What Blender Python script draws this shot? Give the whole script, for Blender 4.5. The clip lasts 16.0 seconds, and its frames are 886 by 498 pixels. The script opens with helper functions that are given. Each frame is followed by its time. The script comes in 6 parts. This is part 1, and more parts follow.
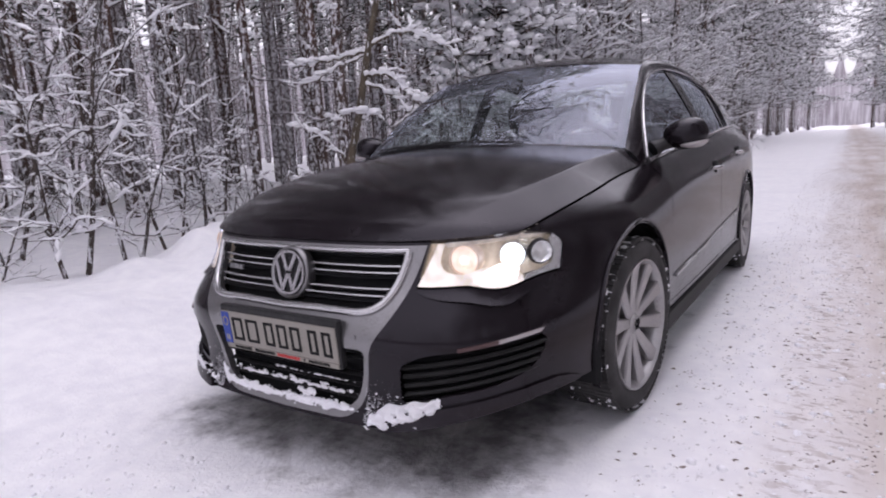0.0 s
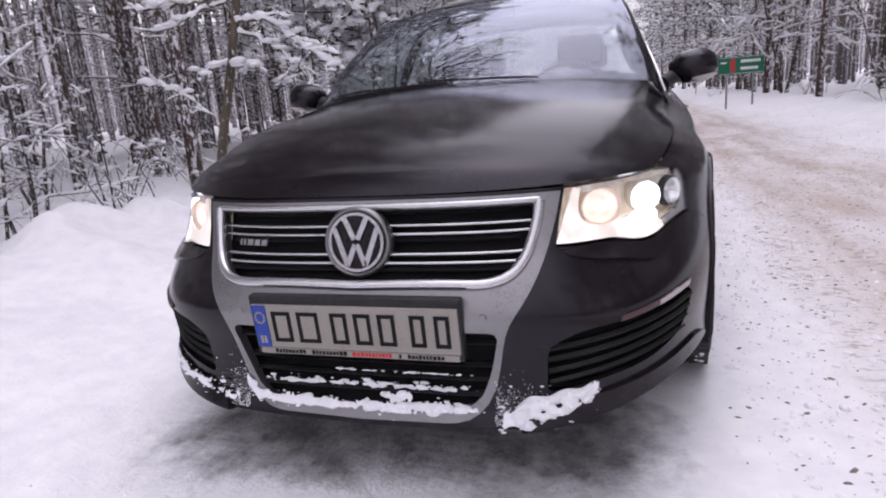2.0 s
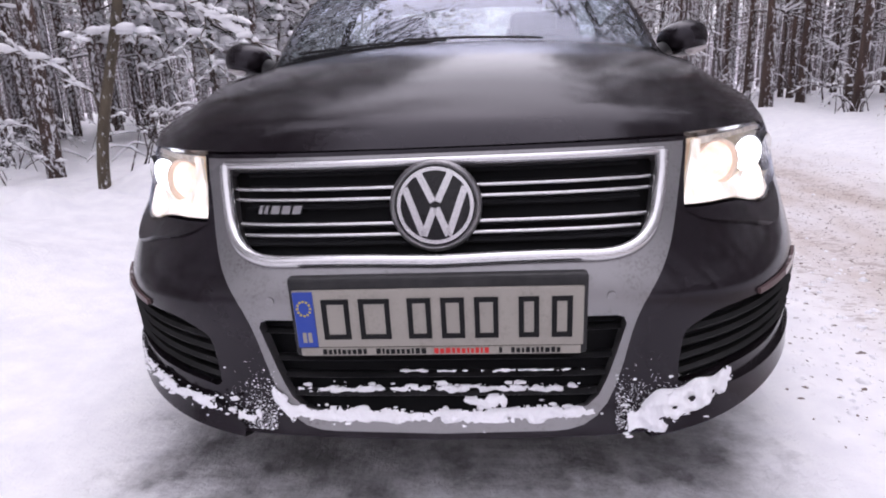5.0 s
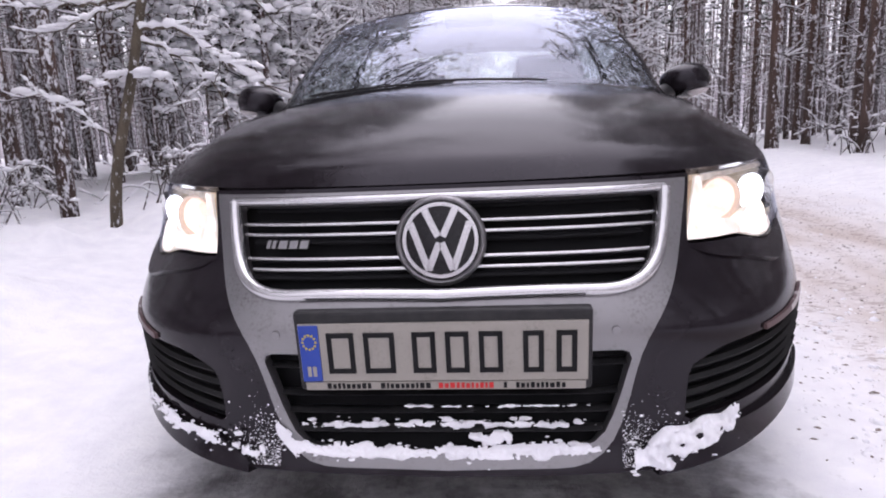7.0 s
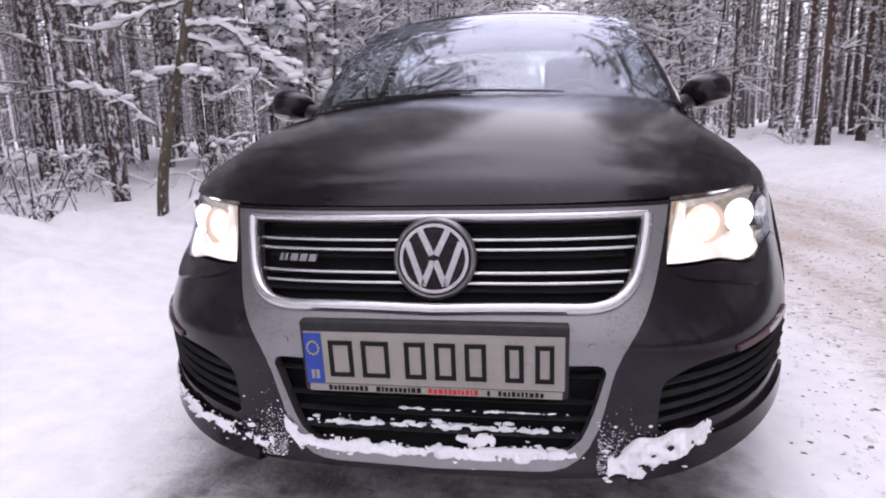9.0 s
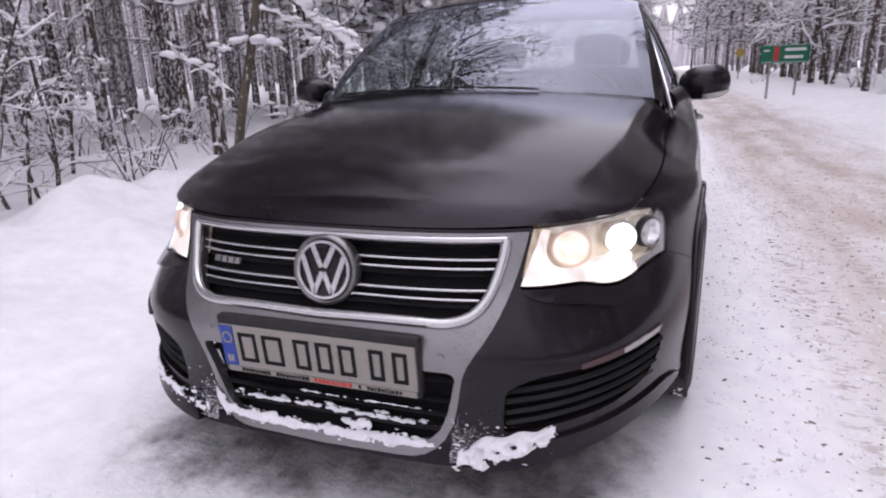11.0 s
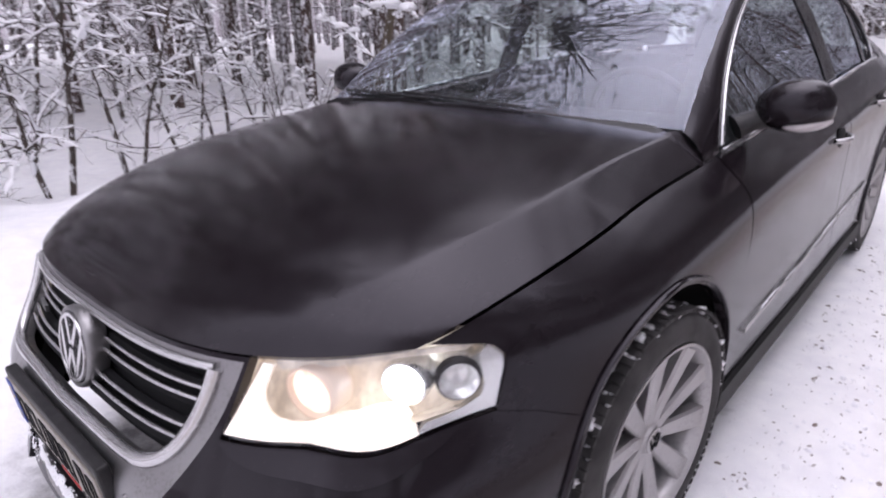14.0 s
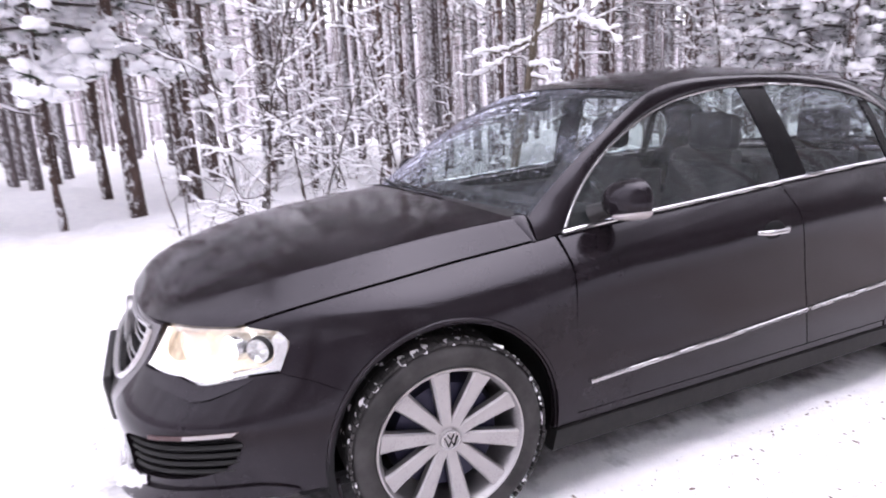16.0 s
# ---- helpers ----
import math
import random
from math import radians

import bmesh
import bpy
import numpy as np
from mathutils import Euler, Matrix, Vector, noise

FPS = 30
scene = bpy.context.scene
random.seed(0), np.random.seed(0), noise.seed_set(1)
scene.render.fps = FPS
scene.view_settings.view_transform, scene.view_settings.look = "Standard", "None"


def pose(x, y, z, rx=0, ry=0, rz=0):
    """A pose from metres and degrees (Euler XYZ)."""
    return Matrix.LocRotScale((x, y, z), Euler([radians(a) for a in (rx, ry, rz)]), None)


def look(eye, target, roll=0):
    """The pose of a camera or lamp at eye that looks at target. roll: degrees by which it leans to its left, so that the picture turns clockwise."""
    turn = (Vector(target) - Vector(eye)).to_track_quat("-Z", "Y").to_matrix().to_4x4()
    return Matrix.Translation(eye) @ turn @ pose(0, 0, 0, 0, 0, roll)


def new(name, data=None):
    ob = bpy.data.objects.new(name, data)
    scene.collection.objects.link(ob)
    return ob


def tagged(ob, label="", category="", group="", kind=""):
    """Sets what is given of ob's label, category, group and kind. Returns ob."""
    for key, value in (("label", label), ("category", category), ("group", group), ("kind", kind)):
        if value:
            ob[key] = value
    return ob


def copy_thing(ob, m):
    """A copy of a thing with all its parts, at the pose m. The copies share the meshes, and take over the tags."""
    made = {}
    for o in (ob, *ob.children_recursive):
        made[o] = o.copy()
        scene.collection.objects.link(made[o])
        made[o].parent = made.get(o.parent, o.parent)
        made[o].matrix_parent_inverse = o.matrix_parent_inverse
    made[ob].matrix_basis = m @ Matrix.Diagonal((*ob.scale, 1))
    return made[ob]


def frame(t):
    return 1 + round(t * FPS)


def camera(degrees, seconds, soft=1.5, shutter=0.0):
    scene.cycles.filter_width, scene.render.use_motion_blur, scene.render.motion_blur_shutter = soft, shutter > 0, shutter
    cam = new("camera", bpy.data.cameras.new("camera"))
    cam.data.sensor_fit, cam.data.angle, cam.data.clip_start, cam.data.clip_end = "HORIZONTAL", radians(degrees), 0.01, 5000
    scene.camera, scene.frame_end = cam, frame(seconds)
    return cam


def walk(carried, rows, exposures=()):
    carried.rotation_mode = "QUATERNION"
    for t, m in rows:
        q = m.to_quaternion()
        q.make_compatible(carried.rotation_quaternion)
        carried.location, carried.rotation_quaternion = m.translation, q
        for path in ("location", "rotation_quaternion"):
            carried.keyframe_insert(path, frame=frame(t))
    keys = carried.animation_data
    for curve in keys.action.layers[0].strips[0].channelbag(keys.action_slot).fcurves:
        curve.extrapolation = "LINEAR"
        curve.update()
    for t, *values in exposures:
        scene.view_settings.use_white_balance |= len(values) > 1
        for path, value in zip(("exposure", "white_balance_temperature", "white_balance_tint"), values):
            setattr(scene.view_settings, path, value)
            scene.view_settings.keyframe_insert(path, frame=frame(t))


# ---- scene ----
cam = camera(72.0, 16.0, soft=1.9, shutter=0.5)
PATH = [
    (0, (1.491, -1.25, 1.021), (0.396, 0.388, 0.678), -3.1),
    (0.5, (1.251, -1.292, 0.975), (0.249, 0.408, 0.652), -2.7),
    (1, (1.009, -1.281, 0.984), (0.135, 0.478, 0.605), -3.5),
    (1.5, (0.804, -1.279, 1.011), (0.1, 0.546, 0.593), -5.0),
    (2, (0.617, -1.216, 0.952), (0.04, 0.638, 0.474), -4.5),
    (2.5, (0.479, -1.171, 0.936), (-0.021, 0.706, 0.459), -3.1),
    (3, (0.33, -1.132, 0.921), (0.009, 0.786, 0.453), -2.6),
    (3.5, (0.221, -1.104, 0.899), (-0.017, 0.821, 0.411), -2.8),
    (4, (0.142, -1.061, 0.847), (-0.091, 0.864, 0.357), -2.7),
    (4.2, (0.13, -1.039, 0.826), (-0.064, 0.889, 0.328), -3.2),
    (6.3, (0.091, -1.017, 0.858), (-0.063, 0.922, 0.395), -2.4),
    (6.5, (0.111, -1.033, 0.822), (-0.078, 0.924, 0.454), -2.5),
    (7, (0.110, -1.035, 0.828), (-0.076, 0.92, 0.461), -2.6),
    (7.5, (0.116, -1.041, 0.831), (-0.084, 0.913, 0.467), -2.8),
    (8, (0.116, -1.053, 0.848), (-0.089, 0.901, 0.488), -2.4),
    (8.2, (0.120, -1.070, 0.853), (-0.087, 0.885, 0.500), -2.3),
    (10.3, (0.539, -1.156, 1.035), (-0.055, 0.687, 0.534), -2.7),
    (10.5, (0.596, -1.166, 1.052), (-0.015, 0.673, 0.557), -2.9),
    (11, (0.742, -1.125, 1.083), (0.086, 0.679, 0.521), -1.9),
    (11.5, (0.841, -1.002, 1.093), (0.072, 0.751, 0.515), -0.0),
    (12, (0.859, -0.885, 1.112), (-0.077, 0.806, 0.595), -1.4),
    (12.5, (0.895, -0.726, 1.1), (-0.133, 0.906, 0.572), -2.6),
    (13, (1.015, -0.545, 1.09), (-0.085, 1.013, 0.486), -3.1),
    (13.5, (1.12, -0.366, 1.115), (-0.024, 1.155, 0.5), -2.4),
    (14, (1.293, -0.225, 1.235), (0.032, 1.162, 0.537), -1.4),
    (14.5, (1.574, -0.16, 1.335), (0.136, 1.087, 0.723), -2.8),
    (15, (1.888, -0.052, 1.375), (0.346, 1.095, 0.821), -2.0),
    (15.5, (2.133, 0.117, 1.309), (0.488, 1.139, 0.809), -1.1),
    (16, (2.415, 0.216, 1.299), (0.65, 1.055, 0.874), -2.7),
]
BRIGHTNESS = ((0, -0.64), (2, -0.50), (4, -0.32), (8, -0.27), (11, -0.47), (12.5, -0.43), (13.5, -0.32), (14.5, 0.0), (15.5, 0.43), (16, 0.56))
walk(cam, [(t, look(eye, target, roll)) for t, eye, target, roll in PATH], [(t, e, 6300, 25) for t, e in BRIGHTNESS])

# ---- world, light ----
def overcast(turn=0.0, height=76.0):
    world = bpy.data.worlds.new("overcast_sky")
    scene.world = world
    world.use_nodes = True
    nodes, links = world.node_tree.nodes, world.node_tree.links
    nodes.clear()
    sky = nodes.new("ShaderNodeTexSky")
    sky.sky_type, sky.sun_disc = "NISHITA", False
    sky.sun_elevation, sky.sun_rotation = radians(height), radians(turn)
    sky.air_density, sky.dust_density = 1.0, 0.4
    grey = nodes.new("ShaderNodeHueSaturation")
    grey.inputs["Saturation"].default_value = 0.08
    back = nodes.new("ShaderNodeBackground")
    back.inputs["Strength"].default_value = SKY_STRENGTH
    out = nodes.new("ShaderNodeOutputWorld")
    links.new(sky.outputs[0], grey.inputs["Color"])
    # an overcast sky is about three times as bright overhead as at its rim
    spot, axis, lift, both = (nodes.new("ShaderNode" + k) for k in ("TexCoord", "SeparateXYZ", "MapRange", "VectorMath"))
    for key, v in zip(("From Min", "From Max", "To Min", "To Max"), (0.0, 1.0, 0.55, 2.3)):
        lift.inputs[key].default_value = v
    both.operation = "SCALE"
    links.new(spot.outputs["Generated"], axis.inputs[0])
    links.new(axis.outputs[2], lift.inputs["Value"])
    links.new(grey.outputs[0], both.inputs[0])
    links.new(lift.outputs[0], both.inputs["Scale"])
    links.new(both.outputs[0], back.inputs["Color"])
    links.new(back.outputs[0], out.inputs["Surface"])
    sun = new("sun", bpy.data.lights.new("sun", "SUN"))
    sun.data.energy, sun.data.angle, sun.data.color = 0.35, radians(60), (1.0, 0.97, 0.95)
    sun.matrix_basis = look((20 * math.sin(radians(turn)), 20 * math.cos(radians(turn)), 20 * math.tan(radians(height))), (0, 0, 0))


SKY_STRENGTH = 0.36
overcast()

# ---- tools ----
def material(name, color, rough=0.5, metal=0.0, **more):
    mat = bpy.data.materials.new(name)
    mat.use_nodes = True
    p = mat.node_tree.nodes["Principled BSDF"]
    p.inputs["Base Color"].default_value = (*color, 1)
    p.inputs["Roughness"].default_value, p.inputs["Metallic"].default_value = rough, metal
    for key, value in more.items():
        p.inputs[key.replace("_", " ")].default_value = value
    return mat


class Shader:
    """A short way to add nodes to a material."""

    def __init__(self, mat):
        self.nodes, self.links = mat.node_tree.nodes, mat.node_tree.links
        self.bsdf = self.nodes["Principled BSDF"]
        self.coords = self.nodes.new("ShaderNodeTexCoord").outputs["Object"]

    def noise(self, scale, detail=4.0, rough=0.55, stretch=(1, 1, 1), at=None):
        vec = at or self.coords
        if stretch != (1, 1, 1):
            m = self.nodes.new("ShaderNodeMapping")
            m.inputs["Scale"].default_value = stretch
            self.links.new(vec, m.inputs["Vector"])
            vec = m.outputs[0]
        n = self.nodes.new("ShaderNodeTexNoise")
        n.inputs["Scale"].default_value, n.inputs["Detail"].default_value, n.inputs["Roughness"].default_value = scale, detail, rough
        self.links.new(vec, n.inputs["Vector"])
        return n.outputs["Fac"]

    def ramp(self, value, low, high, a=0.0, b=1.0):
        r = self.nodes.new("ShaderNodeMapRange")
        for key, v in zip(("From Min", "From Max", "To Min", "To Max"), (low, high, a, b)):
            r.inputs[key].default_value = v
        self.links.new(value, r.inputs["Value"])
        return r.outputs["Result"]

    def math(self, kind, a, b):
        m = self.nodes.new("ShaderNodeMath")
        m.operation = kind
        for slot, v in zip(m.inputs, (a, b)):
            if isinstance(v, (int, float)):
                slot.default_value = v
            else:
                self.links.new(v, slot)
        return m.outputs[0]

    def mix(self, fac, a, b):
        m = self.nodes.new("ShaderNodeMix")
        m.data_type = "RGBA"
        slots = m.inputs["Factor"], m.inputs[6], m.inputs[7]
        for slot, v in zip(slots, (fac, a, b)):
            if isinstance(v, tuple):
                slot.default_value = (*v, 1)
            elif isinstance(v, (int, float)):
                slot.default_value = v
            else:
                self.links.new(v, slot)
        return m.outputs[2]

    def split(self, vec=None):
        s = self.nodes.new("ShaderNodeSeparateXYZ")
        self.links.new(vec or self.coords, s.inputs[0])
        return s.outputs

    def bump(self, height, strength=0.3, far=0.01):
        b = self.nodes.new("ShaderNodeBump")
        b.inputs["Strength"].default_value, b.inputs["Distance"].default_value = strength, far
        self.links.new(height, b.inputs["Height"])
        self.links.new(b.outputs[0], self.bsdf.inputs["Normal"])

    def set(self, slot, value):
        self.links.new(value, self.bsdf.inputs[slot])


def spline(knots, values):
    """A smooth curve through values at knots (natural cubic), straight beyond its ends."""
    t, v = np.asarray(knots, float), np.asarray(values, float)
    n, h = len(t), np.diff(t)
    a, rhs = np.eye(n), np.zeros((n, *v.shape[1:]))
    slope = np.diff(v, axis=0) / h.reshape(-1, *[1] * (v.ndim - 1))
    for i in range(1, n - 1):
        a[i, i - 1 : i + 2] = h[i - 1], 2 * (h[i - 1] + h[i]), h[i]
        rhs[i] = 6 * (slope[i] - slope[i - 1])
    m = np.linalg.solve(a, rhs)

    def at(x):
        x = np.asarray(x, float)
        i = np.clip(np.searchsorted(t, x) - 1, 0, n - 2)
        wide = [1] * (v.ndim - 1)
        hi = np.reshape(h[i], (*x.shape, *wide))
        p = np.reshape((x - t[i]) / h[i], (*x.shape, *wide))
        inside = np.clip(p, 0, 1)
        q = 1 - inside
        y = q * v[i] + inside * v[i + 1] + hi**2 / 6 * ((q**3 - q) * m[i] + (inside**3 - inside) * m[i + 1])
        end = slope[i] + np.where(p > 1, hi * (m[i] + 2 * m[i + 1]), -hi * (2 * m[i] + m[i + 1])) / 6
        return y + (p - inside) * hi * end

    return at


def curve_points(points, count):
    """count points along a smooth curve through the given ones."""
    p = np.asarray(points, float)
    s = np.r_[0, np.cumsum(np.linalg.norm(np.diff(p, axis=0), axis=1))]
    return spline(s, p)(np.linspace(0, s[-1], count))


def add_mesh(name, verts, faces, mat, smooth=True, parent=None, label="", normals=None):
    me = bpy.data.meshes.new(name)
    me.from_pydata([tuple(v) for v in verts], [], [tuple(f) for f in faces])
    me.validate()
    me.materials.append(mat)
    if smooth:
        me.polygons.foreach_set("use_smooth", [True] * len(me.polygons))
    if normals is not None and len(normals) == len(me.loops):
        me.normals_split_custom_set([tuple(n) for n in normals])
    ob = new(name, me)
    ob.parent = parent
    return tagged(ob, label)


def part(name, bm, mat, parent=None, label="", smooth=False, sharp=35):
    me = bpy.data.meshes.new(name)
    bmesh.ops.recalc_face_normals(bm, faces=bm.faces)
    bm.to_mesh(me)
    bm.free()
    me.materials.append(mat)
    if smooth:
        me.polygons.foreach_set("use_smooth", [True] * len(me.polygons))
        me.set_sharp_from_angle(angle=radians(sharp))
    ob = new(name, me)
    ob.parent = parent
    return tagged(ob, label)


def box(bm, lo, hi, bevel=0.0, m=None):
    made = bmesh.ops.create_cube(bm, size=1.0)["verts"]
    lo, hi = Vector(lo), Vector(hi)
    for v in made:
        v.co = Vector([(lo[i] + hi[i]) / 2 + v.co[i] * (hi[i] - lo[i]) for i in range(3)])
    if bevel:
        edges = list({e for v in made for e in v.link_edges})
        made = list({v for f in bmesh.ops.bevel(bm, geom=edges, offset=bevel, segments=2, affect="EDGES", profile=0.5)["faces"] for v in f.verts} | {v for v in made if v.is_valid})
    if m is not None:
        bmesh.ops.transform(bm, matrix=m, verts=made)
    return made


def tube(bm, points, radius, sides=8, flat=1.0, caps=True):
    """A tube along points; radius is one number or one for each point."""
    pts = [Vector(p) for p in points]
    radii = [radius] * len(pts) if isinstance(radius, (int, float)) else list(radius)
    rings, up = [], None
    for i, p in enumerate(pts):
        way = (pts[min(i + 1, len(pts) - 1)] - pts[max(i - 1, 0)]).normalized()
        if up is None:
            up = Vector((0, 0, 1)) if abs(way.z) < 0.9 else Vector((1, 0, 0))
        side = way.cross(up).normalized()
        up = side.cross(way).normalized()
        rings.append([bm.verts.new(p + radii[i] * (math.cos(a) * side + flat * math.sin(a) * up)) for a in np.linspace(0, 2 * math.pi, sides, endpoint=False)])
    for a, b in zip(rings, rings[1:]):
        for k in range(sides):
            bm.faces.new((a[k], a[(k + 1) % sides], b[(k + 1) % sides], b[k]))
    if caps:
        bm.faces.new(rings[0][::-1])
        bm.faces.new(rings[-1])


def spun(bm, profile, turns=48, m=None, closed=False):
    """Turns a profile of (radius, along) round the x axis."""
    rings = []
    for a in np.linspace(0, 2 * math.pi, turns, endpoint=False):
        rings.append([bm.verts.new((h, r * math.cos(a), r * math.sin(a))) for r, h in profile])
    for a, b in zip(rings, rings[1:] + rings[:1]):
        for k in range(len(profile) - (0 if closed else 1)):
            n = (k + 1) % len(profile)
            bm.faces.new((a[k], a[n], b[n], b[k]))
    if m is not None:
        bmesh.ops.transform(bm, matrix=m, verts=[v for r in rings for v in r])


def inside(poly, x, y):
    hit = False
    for (x0, y0), (x1, y1) in zip(poly, poly[1:] + poly[:1]):
        if (y0 > y) != (y1 > y) and x < (x1 - x0) * (y - y0) / (y1 - y0) + x0:
            hit = not hit
    return hit


def panel(name, surface, us, vs, keep, mat, parent, holes=(), depth=0.012, flip=False, mirror=False, label=""):
    """A sheet of the surface (u, v) -> point, trimmed to the outline keep with holes cut out, its rims turned inwards."""
    keep = [tuple(map(float, p)) for p in keep]
    holes = [[tuple(map(float, p)) for p in h] for h in holes]
    bm = bmesh.new()
    lo_u, lo_v = np.min(keep, axis=0)
    hi_u, hi_v = np.max(keep, axis=0)
    us = [u for u in us if lo_u < u < hi_u]
    vs = [v for v in vs if lo_v < v < hi_v]
    us, vs = [lo_u, *us, hi_u], [lo_v, *vs, hi_v]
    grid = [[bm.verts.new((u, v, 0)) for v in vs] for u in us]
    for i in range(len(us) - 1):
        for j in range(len(vs) - 1):
            bm.faces.new((grid[i][j], grid[i + 1][j], grid[i + 1][j + 1], grid[i][j + 1]))
    for poly in (keep, *holes):
        for (x0, y0), (x1, y1) in zip(poly, poly[1:] + poly[:1]):
            if math.hypot(x1 - x0, y1 - y0) < 1e-6:
                continue
            ax, bx, ay, by = min(x0, x1) - 1e-5, max(x0, x1) + 1e-5, min(y0, y1) - 1e-5, max(y0, y1) + 1e-5
            faces = []
            for f in bm.faces:
                cx = [v.co.x for v in f.verts]
                cy = [v.co.y for v in f.verts]
                if max(cx) >= ax and min(cx) <= bx and max(cy) >= ay and min(cy) <= by:
                    faces.append(f)
            geom = list({e for f in faces for e in f.edges} | {v for f in faces for v in f.verts}) + faces
            bmesh.ops.bisect_plane(bm, geom=geom, dist=1e-6, plane_co=(x0, y0, 0), plane_no=(y1 - y0, x0 - x1, 0))
    gone = []
    for f in bm.faces:
        c = f.calc_center_median()
        if not inside(keep, c.x, c.y) or any(inside(h, c.x, c.y) for h in holes):
            gone.append(f)
    bmesh.ops.delete(bm, geom=gone, context="FACES")
    bmesh.ops.remove_doubles(bm, verts=bm.verts, dist=2e-5)
    bmesh.ops.triangulate(bm, faces=[f for f in bm.faces if len(f.verts) > 4])
    bm.verts.index_update()
    uv = np.array([v.co[:2] for v in bm.verts])
    faces = [[v.index for v in f.verts] for f in bm.faces]
    rim = [(e.verts[0].index, e.verts[1].index) if e.link_loops[0].vert == e.verts[0] else (e.verts[1].index, e.verts[0].index) for e in bm.edges if len(e.link_faces) == 1]
    bm.free()
    p = surface(uv[:, 0], uv[:, 1])
    step = 1e-4
    du = surface(uv[:, 0] + step, uv[:, 1]) - surface(uv[:, 0] - step, uv[:, 1])
    dv = surface(uv[:, 0], uv[:, 1] + step) - surface(uv[:, 0], uv[:, 1] - step)
    n = np.cross(du, dv)
    n /= np.linalg.norm(n, axis=1, keepdims=True) + 1e-12
    if flip:
        n, faces, rim = -n, [f[::-1] for f in faces], [(b, a) for a, b in rim]
    if mirror:
        p, n = p * (-1, 1, 1), n * (-1, 1, 1)
        faces, rim = [f[::-1] for f in faces], [(b, a) for a, b in rim]
    around = sorted({i for e in rim for i in e})
    at = {i: len(p) + k for k, i in enumerate(around)}
    verts = np.concatenate([p, p[around] - depth * n[around]])
    normals = [n[i] for f in faces for i in f]
    for a, b in rim:
        q = (b, a, at[a], at[b])
        e1, e2 = verts[q[1]] - verts[q[0]], verts[q[3]] - verts[q[0]]
        side = np.cross(e1, e2)
        side /= np.linalg.norm(side) + 1e-12
        faces.append(q)
        normals += [side] * 4
    return add_mesh(name, verts, faces, mat, parent=parent, label=label, normals=normals)


def lofted(name, a, b, mat, parent, across=7, bulge=0.0, label="", depth=0.01, mirror=False):
    """A strip between two rows of points, swollen in the middle."""
    a, b = np.asarray(a), np.asarray(b)
    along = np.gradient(a + b, axis=0)
    out = np.cross(along, b - a)
    out /= np.linalg.norm(out, axis=1, keepdims=True) + 1e-12
    out *= np.where((out[:, :1] < 0) & (np.abs(out[:, :1]) > 0.02), -1, 1) * np.where((np.abs(out[:, :1]) <= 0.02) & (out[:, 2:] < 0), -1, 1)
    verts, count = [], across + 2
    for p, q, o in zip(a, b, out):
        verts.append(p - depth * o)
        verts += [p + (q - p) * t + o * bulge * 4 * t * (1 - t) for t in np.linspace(0, 1, across)]
        verts.append(q - depth * o)
    verts = np.array(verts) * ((-1, 1, 1) if mirror else (1, 1, 1))
    faces = [(i * count + k, i * count + k + 1, (i + 1) * count + k + 1, (i + 1) * count + k) for i in range(len(a) - 1) for k in range(count - 1)]
    ob = add_mesh(name, verts, faces, mat, parent=parent, label=label)
    bm = bmesh.new()
    bm.from_mesh(ob.data)
    bmesh.ops.recalc_face_normals(bm, faces=bm.faces)
    middle = max(bm.faces, key=lambda f: abs(f.normal.x))
    if middle.normal.x * middle.calc_center_median().x < 0:
        bmesh.ops.reverse_faces(bm, faces=bm.faces)
    bm.to_mesh(ob.data)
    bm.free()
    ob.data.set_sharp_from_angle(angle=radians(50))
    return ob

# ---- materials ----
def car_paint():
    mat = material("dark_brown_paint", (0.012, 0.010, 0.011), 0.28, 0.0)
    s = Shader(mat)
    dust = s.noise(3.0, 6.0, 0.6)
    fine = s.noise(90.0, 3.0, 0.7)
    smear = s.noise(11.0, 5.0, 0.65, (1.0, 0.45, 1.0))
    haze = s.math("MULTIPLY", s.ramp(dust, 0.46, 0.72), s.ramp(fine, 0.2, 0.9, 0.4, 1.0))
    frost = s.math("MULTIPLY", s.ramp(smear, 0.55, 0.78), s.ramp(fine, 0.35, 0.75))
    specks = s.math("MULTIPLY", s.ramp(s.noise(230.0, 2.0, 0.5), 0.70, 0.76), s.ramp(smear, 0.40, 0.62))
    low = s.ramp(s.split()[2], 0.12, 0.60, 0.07, 0.015)
    film = s.math("ADD", s.math("MULTIPLY", haze, 0.075), s.math("MULTIPLY", low, s.ramp(dust, 0.3, 0.8, 0.1, 0.55)))
    film = s.math("ADD", s.math("ADD", film, s.math("MULTIPLY", frost, 0.10)), s.math("MULTIPLY", specks, 0.25))
    s.set("Base Color", s.mix(film, (0.0088, 0.0066, 0.0082), (0.125, 0.113, 0.122)))
    s.set("Roughness", s.ramp(film, 0.0, 0.25, 0.11, 0.45))
    s.bsdf.inputs["Specular IOR Level"].default_value = 0.30
    s.bsdf.inputs["Specular Tint"].default_value = (0.93, 0.91, 1.0, 1)
    s.bump(s.noise(380.0, 2.0), 0.03, 0.002)
    return mat


